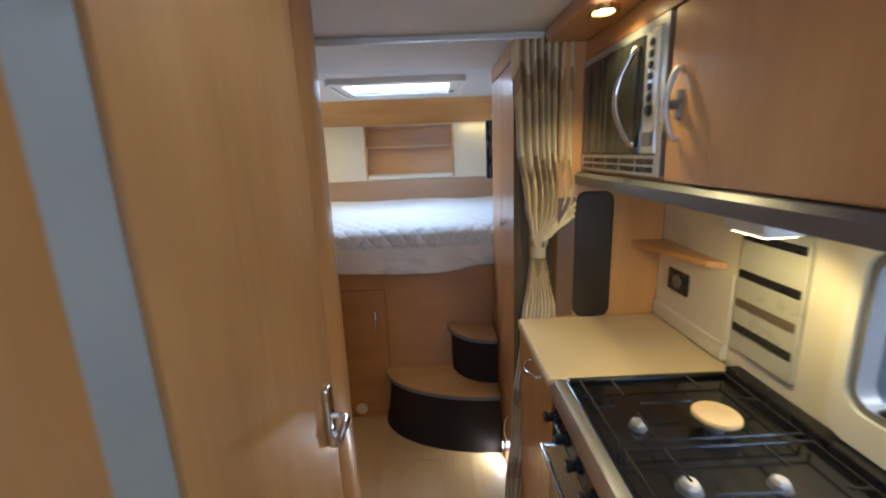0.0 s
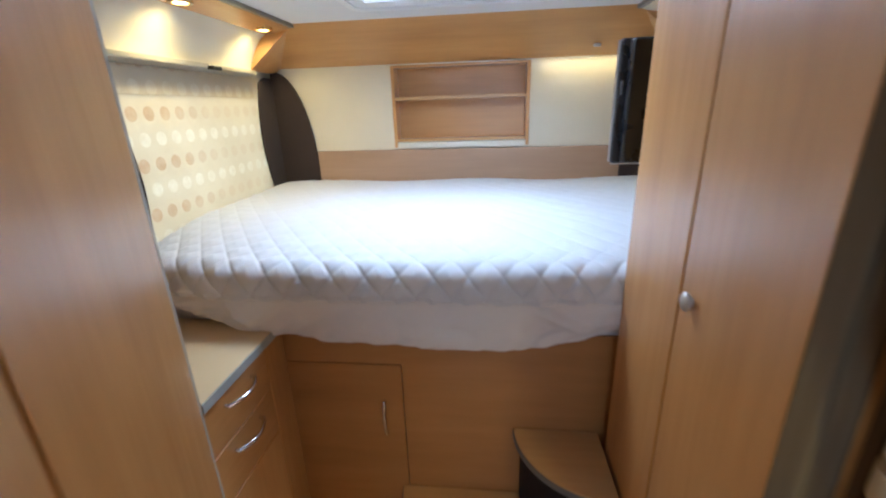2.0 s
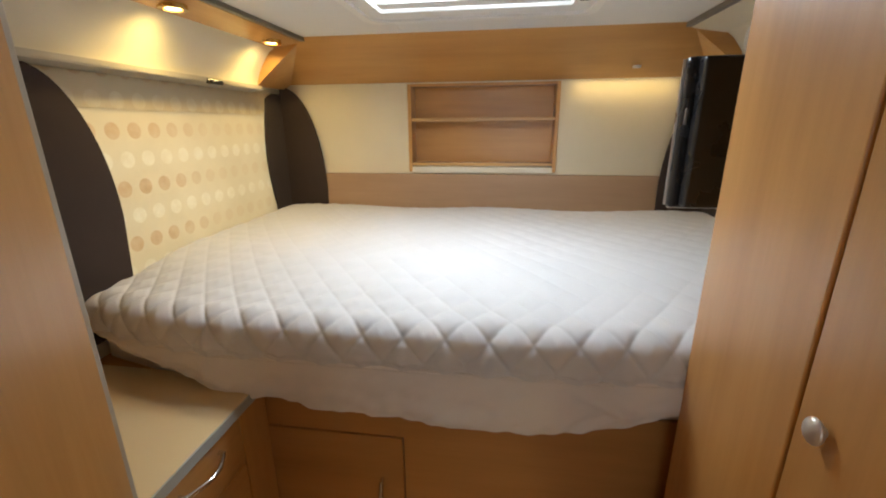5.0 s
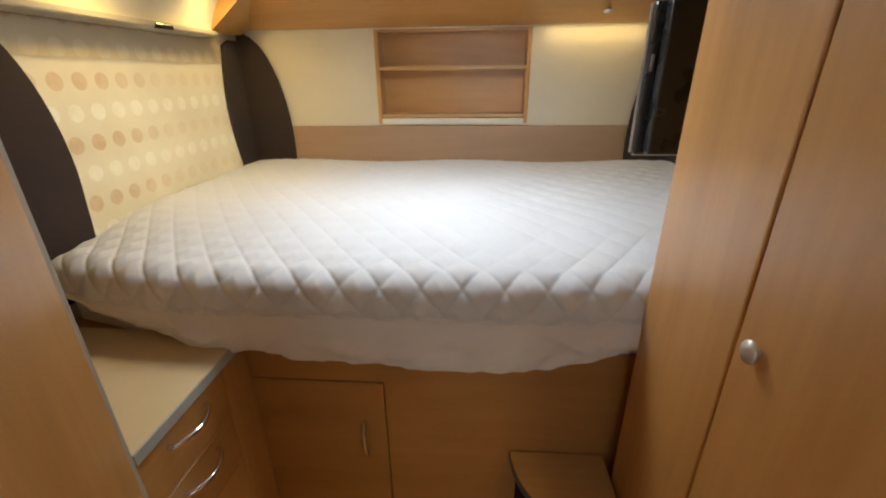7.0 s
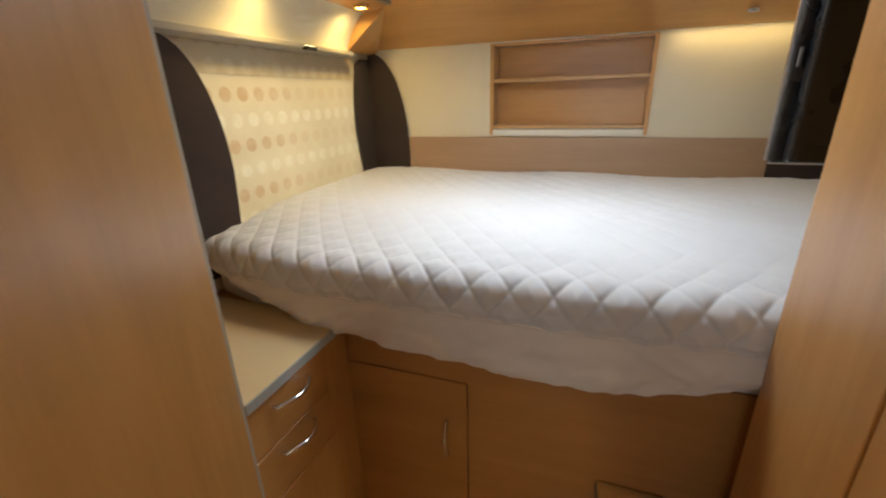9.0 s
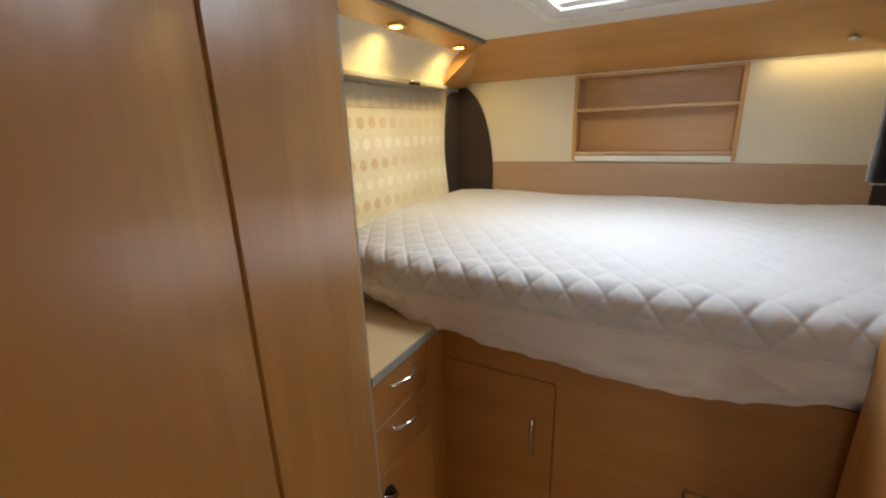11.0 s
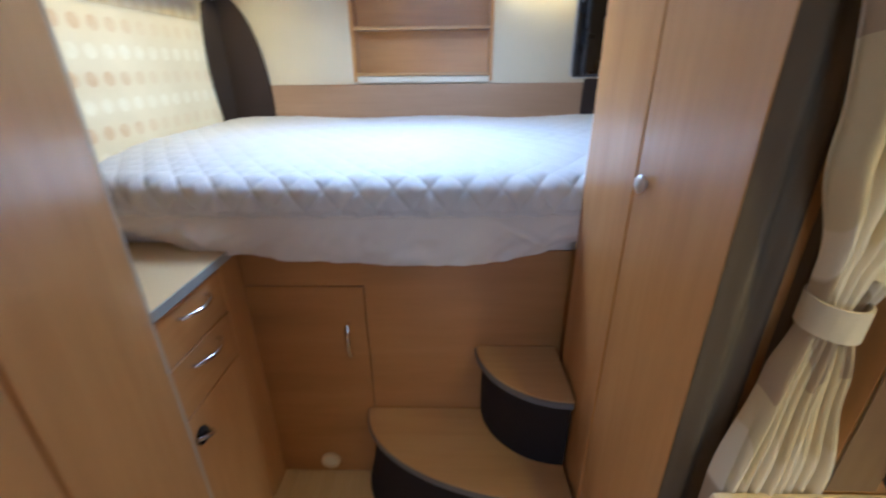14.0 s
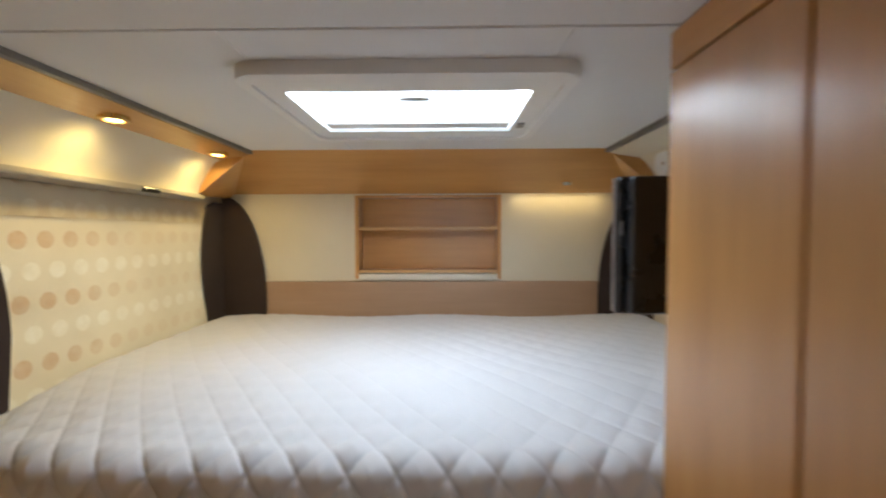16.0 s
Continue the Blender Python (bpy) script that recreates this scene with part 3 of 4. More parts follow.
def skirt_mesh():
    """The cover's plain lower edge: hangs below the seam, tucked in at the bottom, softly creased."""
    nx, nz = 260, 26
    xs = np.linspace(BX0, BX1, nx)
    verts, faces = [], []
    for j in range(nz):
        k = j / (nz - 1)
        for x in xs:
            low = 0.928 + (0.6 if x > 0.12 else 0.16) * max(0.0, abs(x - 0.12) - 0.1) ** 2
            z = 1.080 + (low - 1.080) * k
            y = front_line(x) - 0.003 - 0.012 * math.sin(math.pi * min(1, k * 1.15)) + 0.05 * max(0.0, k - 0.8) ** 1.5
            c = 0.017 * noise.noise((x * 7 + z * 5, z * 13, 1.7)) + 0.010 * noise.noise((x * 26 - z * 19, z * 30, 9.2))
            pull = 0.016 * math.exp(-((x - 0.44 + (z - 1.0) * 1.6) / 0.03) ** 2) * math.sin(math.pi * k) + 0.018 * math.exp(-((x + 0.50 + (z - 1.0) * 0.9) / 0.016) ** 2) * math.sin(math.pi * min(1, k * 1.2))
            verts.append((x, y - c * (0.3 + k) - pull, z + 0.004 * noise.noise((x * 9, 3.3, 0.1)) * k))
    for j in range(nz - 1):
        for i in range(nx - 1):
            a = j * nx + i
            faces.append((a, a + nx, a + nx + 1, a + 1))
    return verts, faces


def sheet(name, data, material, parent, label=""):
    me = bpy.data.meshes.new(name)
    me.from_pydata(data[0], [], data[1])
    me.polygons.foreach_set("use_smooth", [True] * len(me.polygons))
    me.materials.append(material)
    ob = new(name, me)
    ob.parent = parent
    ob.matrix_parent_inverse = Matrix.Translation(parent.location).inverted()
    if label:
        ob["label"] = label
    return ob


sheet("quilted_cover", quilt_mesh(), QUILT, bed, "white diamond-quilted mattress cover")
sheet("cover_skirt", skirt_mesh(), SHEET, bed, "plain white skirt of the cover")
O = tuple(bed.location)
seam_path = [(x, front_line(x) - 0.0075, 1.0755 - 0.006 * max(0.0, (-0.7 - x) / 0.3) + 0.002 * noise.noise((x * 12, 0, 0))) for x in np.linspace(BX0, BX1, 90)]
part("seam_piping", shift(tube(seam_path, 0.0045, 6), [-c for c in O]), SHEET, bed, "", True)
mat_out = [(BX0, 2.66), (-0.75, 2.60), (-0.5, 2.57), (0.3, 2.57), (BX1, 2.62), (BX1, 3.84), (BX0, 3.84)]
part("mattress", shift(prism(mat_out, 0.945, 1.110, "z"), [-c for c in O]), SHEET, bed)
part("platform", shift(prism([(X0 + 0.005, 2.612), (X1 - 0.005, 2.612), (X1 - 0.005, 3.84), (X0 + 0.005, 3.84)], 0.90, 0.9435, "z"), [-c for c in O]), WOOD_X, bed)

# front panel under the bed, with a flap door and a round floor vent
base = thing("storage_cabinet", (0.05, 2.59, 0), "pear veneer storage front under the bed, darkened for shade, with a door", "cabinet")
O = tuple(base.location)
DX0, DX1, DZ0, DZ1 = -0.468, -0.076, 0.025, 0.822
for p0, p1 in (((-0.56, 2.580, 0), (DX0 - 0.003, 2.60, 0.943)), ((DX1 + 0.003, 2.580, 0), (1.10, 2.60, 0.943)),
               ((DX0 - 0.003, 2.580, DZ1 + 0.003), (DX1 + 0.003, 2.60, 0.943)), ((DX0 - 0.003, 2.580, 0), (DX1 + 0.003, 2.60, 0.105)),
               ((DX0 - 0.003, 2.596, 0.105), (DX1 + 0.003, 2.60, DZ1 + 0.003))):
    part("panel", box(p0, p1, off=O), DARK_PEAR, base)
door = part("door", box((DX0, 2.576, 0.108), (DX1, 2.594, DZ1), 0.0025, off=O), DARK_PEAR, base)
part("handle", shift(bow((-0.136, 2.576, 0.565), (-0.136, 2.576, 0.685), (0, -1, 0), 0.014, 0.0065), [-c for c in O]), CHROME, door, "satin chrome bow handle", True)
vent = thing("floor_vent", (-0.265, 2.578, 0.060), "round cream vent cover low on the bed base", "vent")
part("rim", ring(arc(0, 0, 0.036, 0.036, 0, 345, 23), arc(0, 0, 0.026, 0.026, 0, 345, 23), -0.010, 0.001, "y"), LAMINATE, vent, "", True)
part("cap", cyl((0, -0.003, 0), 0.0255, 0.006, "y", 20), CREAM, vent, "", True)

# ---- two curved steps up to the bed ----
steps = thing("bed_steps", (0.3, 2.45, 0), "two curved veneer treads with dark carpeted risers up to the bed", "steps")
O = tuple(steps.location)


def step(rx, ry, z0, z1, flare):
    tread = [(0.542, 2.576)] + [(x, y) for x, y in arc(0.542, 2.576, rx, ry, 270, 180, 20)]
    slab = part("tread", shift(prism(tread, z1 - 0.006, z1, "z", 0.001), [-c for c in O]), PALE_PEAR, steps, "pale veneer tread")
    nose = [(0.542, 2.576)] + [(x, y) for x, y in arc(0.542, 2.576, rx + 0.003, ry + 0.003, 270, 180, 20)]
    part("nosing", shift(prism(nose, z1 - 0.027, z1 - 0.0062, "z", 0.002), [-c for c in O]), GREY_TRIM, slab, "dark grey rounded nosing")
    bm = bmesh.new()
    rows = []
    for k in range(7):
        g = 0.022 - flare * (1 - k / 6) ** 2
        pts = [(x, y) for x, y in arc(0.542, 2.576, rx - g, ry - g, 270, 180, 24)]
        rows.append([bm.verts.new((x, y, z0 + (z1 - 0.026 - z0) * k / 6)) for x, y in pts])
    for a, b in zip(rows, rows[1:]):
        for i in range(24):
            bm.faces.new((a[i], a[i + 1], b[i + 1], b[i]))
    bmesh.ops.recalc_face_normals(bm, faces=bm.faces[:])
    part("riser", shift(bm, [-c for c in O]), CARPET, steps, "anthracite carpeted riser", True)


step(0.636, 0.352, 0.0, 0.330, 0.040)
step(0.260, 0.250, 0.330, 0.602, 0.0)

# ---- drawer unit beside the washroom ----
unit = thing("drawer_unit", (-0.72, 2.38, 0), "pear veneer drawer unit with bow handles under the cream top", "drawer unit")
O = tuple(unit.location)
part("body", box((X0 + 0.005, 2.186, 0), (-0.472, 2.575, 0.945), off=O), WOOD_Y, unit)
part("corner_post", box((-0.472, 2.470, 0), (-0.450, 2.575, 0.945), 0.002, off=O), WOOD_V, unit)
for dz0, dz1, hz in ((0.806, 0.938, 0.905), (0.652, 0.802, 0.766)):
    d = part("drawer", box((-0.471, 2.190, dz0), (-0.450, 2.467, dz1), 0.003, off=O), WOOD_Y, unit)
    part("handle", shift(bow((-0.450, 2.266, hz), (-0.450, 2.386, hz), (1, 0, 0), 0.022, 0.0055), [-c for c in O]), CHROME, d, "chrome bow handle", True)
d = part("door", box((-0.471, 2.190, 0.02), (-0.450, 2.467, 0.648), 0.003, off=O), WOOD_V, unit)
part("latch_plate", shift(cyl((-0.446, 2.225, 0.575), 0.024, 0.010, "x", 24, bevel=0.002), [-c for c in O]), BLACK_PL, d, "black latch plate", True)
part("latch", shift(tube([(-0.442, 2.200, 0.585), (-0.426, 2.222, 0.578), (-0.426, 2.235, 0.572), (-0.442, 2.252, 0.566)], 0.006), [-c for c in O]), CHROME, d, "chrome latch", True)
top = thing("side_top", (-0.72, 2.38, 0.947), "cream laminate shelf top on the drawer unit", "worktop")
part("board", box((X0 + 0.005, 2.184, 0.949), (-0.440, 2.572, 0.976), 0.003, off=tuple(top.location)), LAMINATE, top)
part("edging", box((-0.4395, 2.184, 0.950), (-0.4365, 2.572, 0.975), off=tuple(top.location)), JAMB, top, "grey edging strip")

# ---- washroom block: veneered walls, door, silver jambs ----
PLAN = [(-0.16, -0.30), (-0.150, 0.712), (-0.128, 0.785), (-0.048, 1.262), (-0.075, 1.352), (-0.085, 1.45), (-0.12, 1.60), (-0.240, 1.70), (-0.440, 2.178)]


def leaf(points, thick, z0, z1, off=(0, 0, 0), lift=0.0):
    """An upright sheet along a line in plan; its face is the given line, its thickness goes to the left (-x)."""
    face = [(x + lift, y) for x, y in points]
    backs = [(x - thick, y - 0.002) for x, y in reversed(face)]
    return shift(prism(face + backs, z0, z1, "z"), [-c for c in off])


core = [(x - 0.035, y) for x, y in PLAN[:-1]] + [(-0.475, 2.160), (X0 + 0.005, 2.160), (X0 + 0.005, -0.30)]
structure("wall_washroom", prism(core, 0.001, TOP - 0.002, "z"), WOOD_V, "veneered washroom enclosure", "wall")
structure("wall_washroom_panel", leaf(PLAN[:2], 0.02, 0.002, TOP - 0.004), WOOD_V, "pear veneer washroom wall panel", "wall")
structure("door_jamb", leaf(PLAN[1:3], 0.02, 0.002, TOP - 0.004), JAMB, "pale grey-green door jamb", "trim")
shell = [(-0.070, 1.355), (-0.056, 1.39), (-0.050, 1.43), (-0.053, 1.475), (-0.064, 1.52), (-0.084, 1.566), (-0.112, 1.610), (-0.146, 1.654), (-0.182, 1.694), (-0.216, 1.729), (-0.248, 1.760)]
structure("wall_washroom_shell", leaf(shell, 0.026, 0.002, TOP - 0.004), WOOD_V, "curved pear veneer washroom wall", "wall", True)
structure("wall_partition", leaf([(-0.2575, 1.7735), (-0.440, 2.178)], 0.02, 0.002, TOP - 0.004), WOOD_V, "pear veneer partition panel beside the bed", "wall")
structure("trim_joint", leaf([(-0.258, 1.755), (-0.266, 1.780)], 0.02, 0.002, TOP - 0.004), DARK_PEAR, "dark recessed joint beside the curved wall", "trim")
structure("trim_partition", box((-0.452, 2.161, 0.002), (-0.4385, 2.183, TOP - 0.004), 0.002), GREIGE, "grey edge strip of the partition", "trim")
structure("door_strip", leaf(PLAN[3:5], 0.015, 0.002, TOP - 0.004, lift=-0.006), ALU, "brushed silver door closing strip", "trim")
door_1 = structure("door_1", leaf([(-0.124, 0.789), (-0.09, 1.0), (-0.050, 1.256)], 0.022, 0.03, TOP - 0.02, lift=0.006), WOOD_V, "closed pear veneer washroom door", "door")
part("door_handle", join(box((-0.052, 1.195, 0.87), (-0.036, 1.232, 1.03), 0.005), tube([(-0.045, 1.215, 0.95), (-0.006, 1.212, 0.95), (0.002, 1.200, 0.95), (0.000, 1.110, 0.945)], 0.009),
     cyl((-0.034, 1.215, 0.895), 0.011, 0.014, "x", 16)), CHROME, door_1, "chrome lever handle on a plate", True)
clip = thing("door_catch", (-0.126, 0.772, 1.79), "white plastic door catch on the jamb", "catch")
part("body", box((0, -0.009, -0.028), (0.014, 0.009, 0.028), 0.004), WHITE_PL, clip)
part("hook", box((0.012, -0.008, -0.034), (0.021, 0.012, -0.014), 0.003), WHITE_PL, clip)

# ---- wardrobe ----
WX, WN, WF, WS = 0.551, 1.925, 2.520, 2.223
ward = thing("wardrobe", (0.83, 2.2, 0), "tall pear veneer wardrobe with a narrow door and knob", "wardrobe")
O = tuple(ward.location)
part("body", box((WX + 0.022, WN, 0.0), (X1 - 0.005, WF, TOP - 0.003), off=O), WOOD_V, ward)
part("fixed_panel", box((WX, WS + 0.003, 0.0), (WX + 0.0215, WF, 1.902), 0.003, off=O), WOOD_V, ward)
wd = part("door", box((WX, WN, 0.42), (WX + 0.0215, WS - 0.003, 1.902), 0.003, off=O), WOOD_V, ward)
part("knob", shift(join(cyl((WX - 0.004, 2.176, 1.254), 0.007, 0.010, "x", 16), dome((WX - 0.011, 2.176, 1.254), (0.0085, 0.0155, 0.0175))), [-c for c in O]), NICKEL, wd, "satin metal knob", True)
ld = part("lower_door", box((WX, WN, 0.02), (WX + 0.0215, WS - 0.002, 0.416), 0.002, off=O), WOOD_V, ward)
part("handle", shift(bow((WX, 2.03, 0.22), (WX, 2.03, 0.34), (-1, 0, 0), 0.012, 0.006), [-c for c in O]), CHROME, ld, "", True)
part("top_panel", box((WX, WN, 1.908), (WX + 0.0215, WF, TOP - 0.003), 0.002, off=O), WOOD_Y, ward)

foot = thing("step_light", (WX, 2.19, 0.060), "small lit foot light low on the wardrobe side", "lamp")
part("housing", ring(rounded(-0.016, -0.022, 0.016, 0.022, 0.008), rounded(-0.011, -0.017, 0.011, 0.017, 0.006), -0.006, 0.0, "x"), CHROME, foot, "", True)
part("lens", prism(rounded(-0.0108, -0.0168, 0.0108, 0.0168, 0.006), -0.005, -0.001, "x"), FOOT_GLOW, foot, "glowing white lens").visible_shadow = False

# ---- television behind the wardrobe, back towards the aisle ----
tv = thing("television", (0.72, 2.72, 1.418), "black flat television on a bracket seen from behind", "television")
tv.rotation_euler = (0, 0, 0)
O = tuple(tv.location)
part("screen_bezel", box((0.547, 2.735, 1.418), (1.02, 2.765, 1.746), 0.008, off=O), BLACK_PL, tv)
part("back_shell", box((0.566, 2.700, 1.424), (1.0, 2.7345, 1.742), 0.006, 2, off=O), BLACK_PL, tv)
part("button_strip", box((0.5525, 2.729, 1.605), (0.558, 2.7352, 1.640), 0.002, off=O), GREY_TRIM, tv)
part("silver_line", box((0.5435, 2.752, 1.422), (0.5468, 2.760, 1.742), off=O), ALU, tv)
part("bottom_line", box((0.552, 2.752, 1.4145), (1.015, 2.760, 1.4177), off=O), ALU, tv)
part("bracket", box((0.80, 2.518, 1.54), (0.86, 2.702, 1.62), 0.004, off=O), GREY_TRIM, tv)

# ---- galley: base units, worktop, cooker ----
GX = 0.562
END = 1.832
cab = thing("base_cabinet", (0.83, 1.6, 0), "pear veneer galley base unit with a bow handle", "cabinet", group="galley base units")
O = tuple(cab.location)
part("body", box((GX + 0.02, 1.380, 0.06), (X1 - 0.003, END + 0.02, 0.884), off=O), WOOD_V, cab)
part("plinth", box((GX + 0.05, 1.380, 0.0), (X1 - 0.003, END + 0.02, 0.058), off=O), GREY_TRIM, cab)
d = part("door", box((GX, 1.383, 0.065), (GX + 0.019, END + 0.018, 0.880), 0.003, off=O), WOOD_V, cab)
part("handle", shift(bow((GX, 1.54, 0.835), (GX, 1.66, 0.835), (-1, 0, 0), 0.020, 0.0055), [-c for c in O]), CHROME, d, "chrome bow handle", True)
cab2 = thing("base_cabinet", (0.83, 0.1, 0), "pear veneer galley base unit with a bow handle", "cabinet", group="galley base units")
O = tuple(cab2.location)
part("body", box((GX + 0.02, -0.60, 0.06), (X1 - 0.003, 0.745, 0.884), off=O), WOOD_V, cab2)
part("plinth", box((GX + 0.05, -0.60, 0.0), (X1 - 0.003, 0.745, 0.058), off=O), GREY_TRIM, cab2)
for y0, y1 in ((-0.598, 0.07), (0.074, 0.742)):
    d = part("door", box((GX, y0, 0.065), (GX + 0.019, y1, 0.880), 0.003, off=O), WOOD_V, cab2)
    part("handle", shift(bow((GX, y1 - 0.2, 0.835), (GX, y1 - 0.08, 0.835), (-1, 0, 0), 0.020, 0.0055), [-c for c in O]), CHROME, d, "chrome bow handle", True)

for y0, y1, label in ((1.377, END, "cream laminate galley worktop with rounded edge"), (-0.60, 0.748, "cream laminate worktop beside the cooker")):
    wt = thing("worktop", (0.83, (y0 + y1) / 2, 0.886), label, "worktop")
    part("board", box((0.553, y0, 0.887), (X1 - 0.012, y1, 0.923), 0.006, 3, off=tuple(wt.location)), LAMINATE, wt)
    part("edging", box((0.5505, y0 + 0.004, 0.893), (0.5528, y1 - 0.004, 0.917), 0.001, off=tuple(wt.location)), LAMINATE, wt)

cook = thing("cooker", (0.83, 1.06, 0), "black gas cooker with silver front rail and four rings", "cooker")
O = tuple(cook.location)
CY0, CY1 = 0.752, 1.373
part("body", box((GX + 0.025, CY0, 0.0), (X1 - 0.006, CY1, 0.900), off=O), BLACK_PL, cook)
part("hob", box((0.600, CY0, 0.901), (X1 - 0.05, CY1, 0.918), 0.004, off=O), BLACK, cook, "glossy black hob")
part("upstand", box((X1 - 0.048, CY0, 0.901), (X1 - 0.004, CY1, 0.945), 0.006, off=O), BLACK_PL, cook)
part("side_lip", box((0.602, CY1 - 0.020, 0.9185), (X1 - 0.05, CY1 - 0.001, 0.930), 0.003, off=O), BLACK, cook)
part("front_rail", shift(prism([(0.550, 0.885), (0.553, 0.905), (0.566, 0.922), (0.585, 0.926), (0.598, 0.922), (0.598, 0.885)], CY0, CY1, "y"), [-c for c in O]), ALU, cook, "brushed silver front rail", True)
part("control_panel", box((GX, CY0, 0.800), (GX + 0.022, CY1, 0.883), 0.003, off=O), BLACK_PL, cook)
for k in range(6):
    ky = 1.32 - 0.095 * k
    knob = part("knob", join(shift(cyl((GX - 0.006, ky, 0.842), 0.021, 0.012, "x", 20, bevel=0.002), [-c for c in O]), shift(cyl((GX - 0.024, ky, 0.842), 0.015, 0.026, "x", 20, 0.013, 0.002), [-c for c in O])), BLACK_PL, cook, "", True)
    part("knob_mark", box((GX - 0.0385, ky - 0.0015, 0.842), (GX - 0.0372, ky + 0.0015, 0.854), off=O), ALU, knob)
for z0, z1, hz in ((0.60, 0.796, 0.755), (0.09, 0.596, 0.555)):
    od = part("oven_door", box((GX, CY0 + 0.004, z0), (GX + 0.022, CY1 - 0.004, z1), 0.004, off=O), DARK_GLASS, cook, "dark glass oven door")
    part("handle", shift(tube([(GX, CY1 - 0.06, hz), (GX - 0.045, CY1 - 0.06, hz), (GX - 0.045, CY0 + 0.06, hz), (GX, CY0 + 0.06, hz)], 0.008), [-c for c in O]), CHROME, od, "silver bar handle", True)
for bx, by, r, hot in ((0.880, 1.138, 0.052, True), (0.705, 1.155, 0.030, False), (0.715, 0.965, 0.036, False), (0.890, 0.960, 0.030, False)):
    if hot:
        ring_ = part("burner", shift(cyl((bx, by, 0.9335), 0.020, 0.031, "z", 20), [-c for c in O]), ALU, cook, "", True)
        part("burner_cap", shift(cyl((bx, by, 0.9555), r, 0.012, "z", 36, bevel=0.003), [-c for c in O]), BEIGE_CAP, ring_, "pale ceramic disc", True)
    else:
        ring_ = part("burner", shift(cyl((bx, by, 0.924), r * 0.72, 0.012, "z", 28, r * 0.6, 0.002), [-c for c in O]), GREY_TRIM, cook, "", True)
        part("burner_cap", shift(cyl((bx, by, 0.935), r * 0.55, 0.010, "z", 24, r * 0.42, 0.002), [-c for c in O]), NICKEL, ring_, "", True)
for by0, by1 in ((1.075, 1.335), (0.79, 1.050)):
    cy = (by0 + by1) / 2
    grid = join(*[shift(tube(p, 0.0032, 6), [-c for c in O]) for p in (
        [(0.625, by0, 0.922), (0.625, by0, 0.945), (1.03, by0, 0.945), (1.03, by0, 0.922)], [(0.625, by1, 0.922), (0.625, by1, 0.945), (1.03, by1, 0.945), (1.03, by1, 0.922)],
        [(0.625, by0, 0.945), (0.625, by1, 0.945)], [(1.03, by0, 0.945), (1.03, by1, 0.945)],
        [(0.625, cy, 0.945), (0.672, cy, 0.949)], [(0.735, cy, 0.949), (0.86, cy, 0.949)], [(0.985, cy, 0.949), (1.03, cy, 0.945)],
        [(0.71, by0, 0.945), (0.71, cy - 0.035, 0.949)], [(0.71, by1, 0.945), (0.71, cy + 0.035, 0.949)],
        [(0.92, by0, 0.945), (0.92, cy - 0.06, 0.949)], [(0.92, by1, 0.945), (0.92, cy + 0.06, 0.949)])])
    part("pan_support", grid, BLACK, cook, "thin black wire pan support", True)

# end wall of the galley with a smoked panel
structure("wall_galley_end", join(box((0.70, END + 0.002, 0.0), (X1 - 0.004, 1.922, TOP - 0.003)), box((0.60, 1.900, 0.0), (0.70, 1.922, TOP - 0.003))), WOOD_V, "pear veneer end wall of the galley", "wall")
smoked = thing("smoked_panel", (0.82, END, 0.93), "smoked brown glossy panel with rounded corners over the worktop", "panel")
part("pane", shift(prism(rounded(0.772, 0.928, 0.903, 1.412, 0.035), END - 0.006, END + 0.001, "y"), [-c for c in smoked.location]), SMOKE, smoked)
# strip beside the pane, its shade painted as dark wood
part("side_board", box((0.7005, END - 0.003, 0.928), (0.7665, END + 0.001, 1.398), 0.001, off=tuple(smoked.location)), DIM_WOOD, smoked, "dim brown wood strip")
part("rim", shift(ring(rounded(0.767, 0.924, 0.908, 1.417, 0.038), rounded(0.773, 0.929, 0.902, 1.411, 0.034), END - 0.009, END + 0.001, "y"), [-c for c in smoked.location]), BROWN, smoked)

shelf = thing("corner_shelf", (1.05, 1.7, 1.21), "pear veneer corner shelf over the worktop", "shelf")
part("board", shift(prism([(0.985, END), (X1 - 0.001, END), (X1 - 0.001, 1.47), (1.065, 1.50), (1.02, 1.66)], 1.205, 1.225, "z", 0.003), [-c for c in shelf.location]), WOOD_Y, shelf)
up = thing("wall_panel", (1.09, 1.62, 0.93), "raised cream wall moulding with a dark socket", "wall panel")
O = tuple(up.location)
part("moulding", box((1.085, 1.425, 0.926), (X1 - 0.001, END - 0.002, 0.985), 0.008, 3, off=O), CREAM, up)
part("backing", box((1.096, 1.425, 0.980), (X1 - 0.001, END - 0.002, 1.204), 0.004, off=O), CREAM, up)
part("socket_plate", box((1.088, 1.625, 1.060), (1.0965, 1.745, 1.140), 0.005, off=O), BLACK_PL, up, "black socket plate")
part("socket_well", shift(cyl((1.0865, 1.685, 1.10), 0.024, 0.004, "x", 24), [-c for c in O]), GREY_TRIM, up)

vent = thing("louvre_panel", (1.10, 1.3, 0.98), "pale grey wall panel with dark louvre slots", "vent")
O = tuple(vent.location)
part("plate", box((1.098, 1.195, 0.985), (X1 - 0.001, 1.415, 1.36), 0.004, off=O), plain("pale sage plastic", (0.50, 0.47, 0.36), 0.3), vent)
for z in (1.312, 1.205, 1.120, 1.045):
    part("slot", box((1.0945, 1.205, z), (1.0985, 1.405, z + 0.022), 0.001, off=O), TAUPE if z == 1.120 else BLACK_PL, vent)

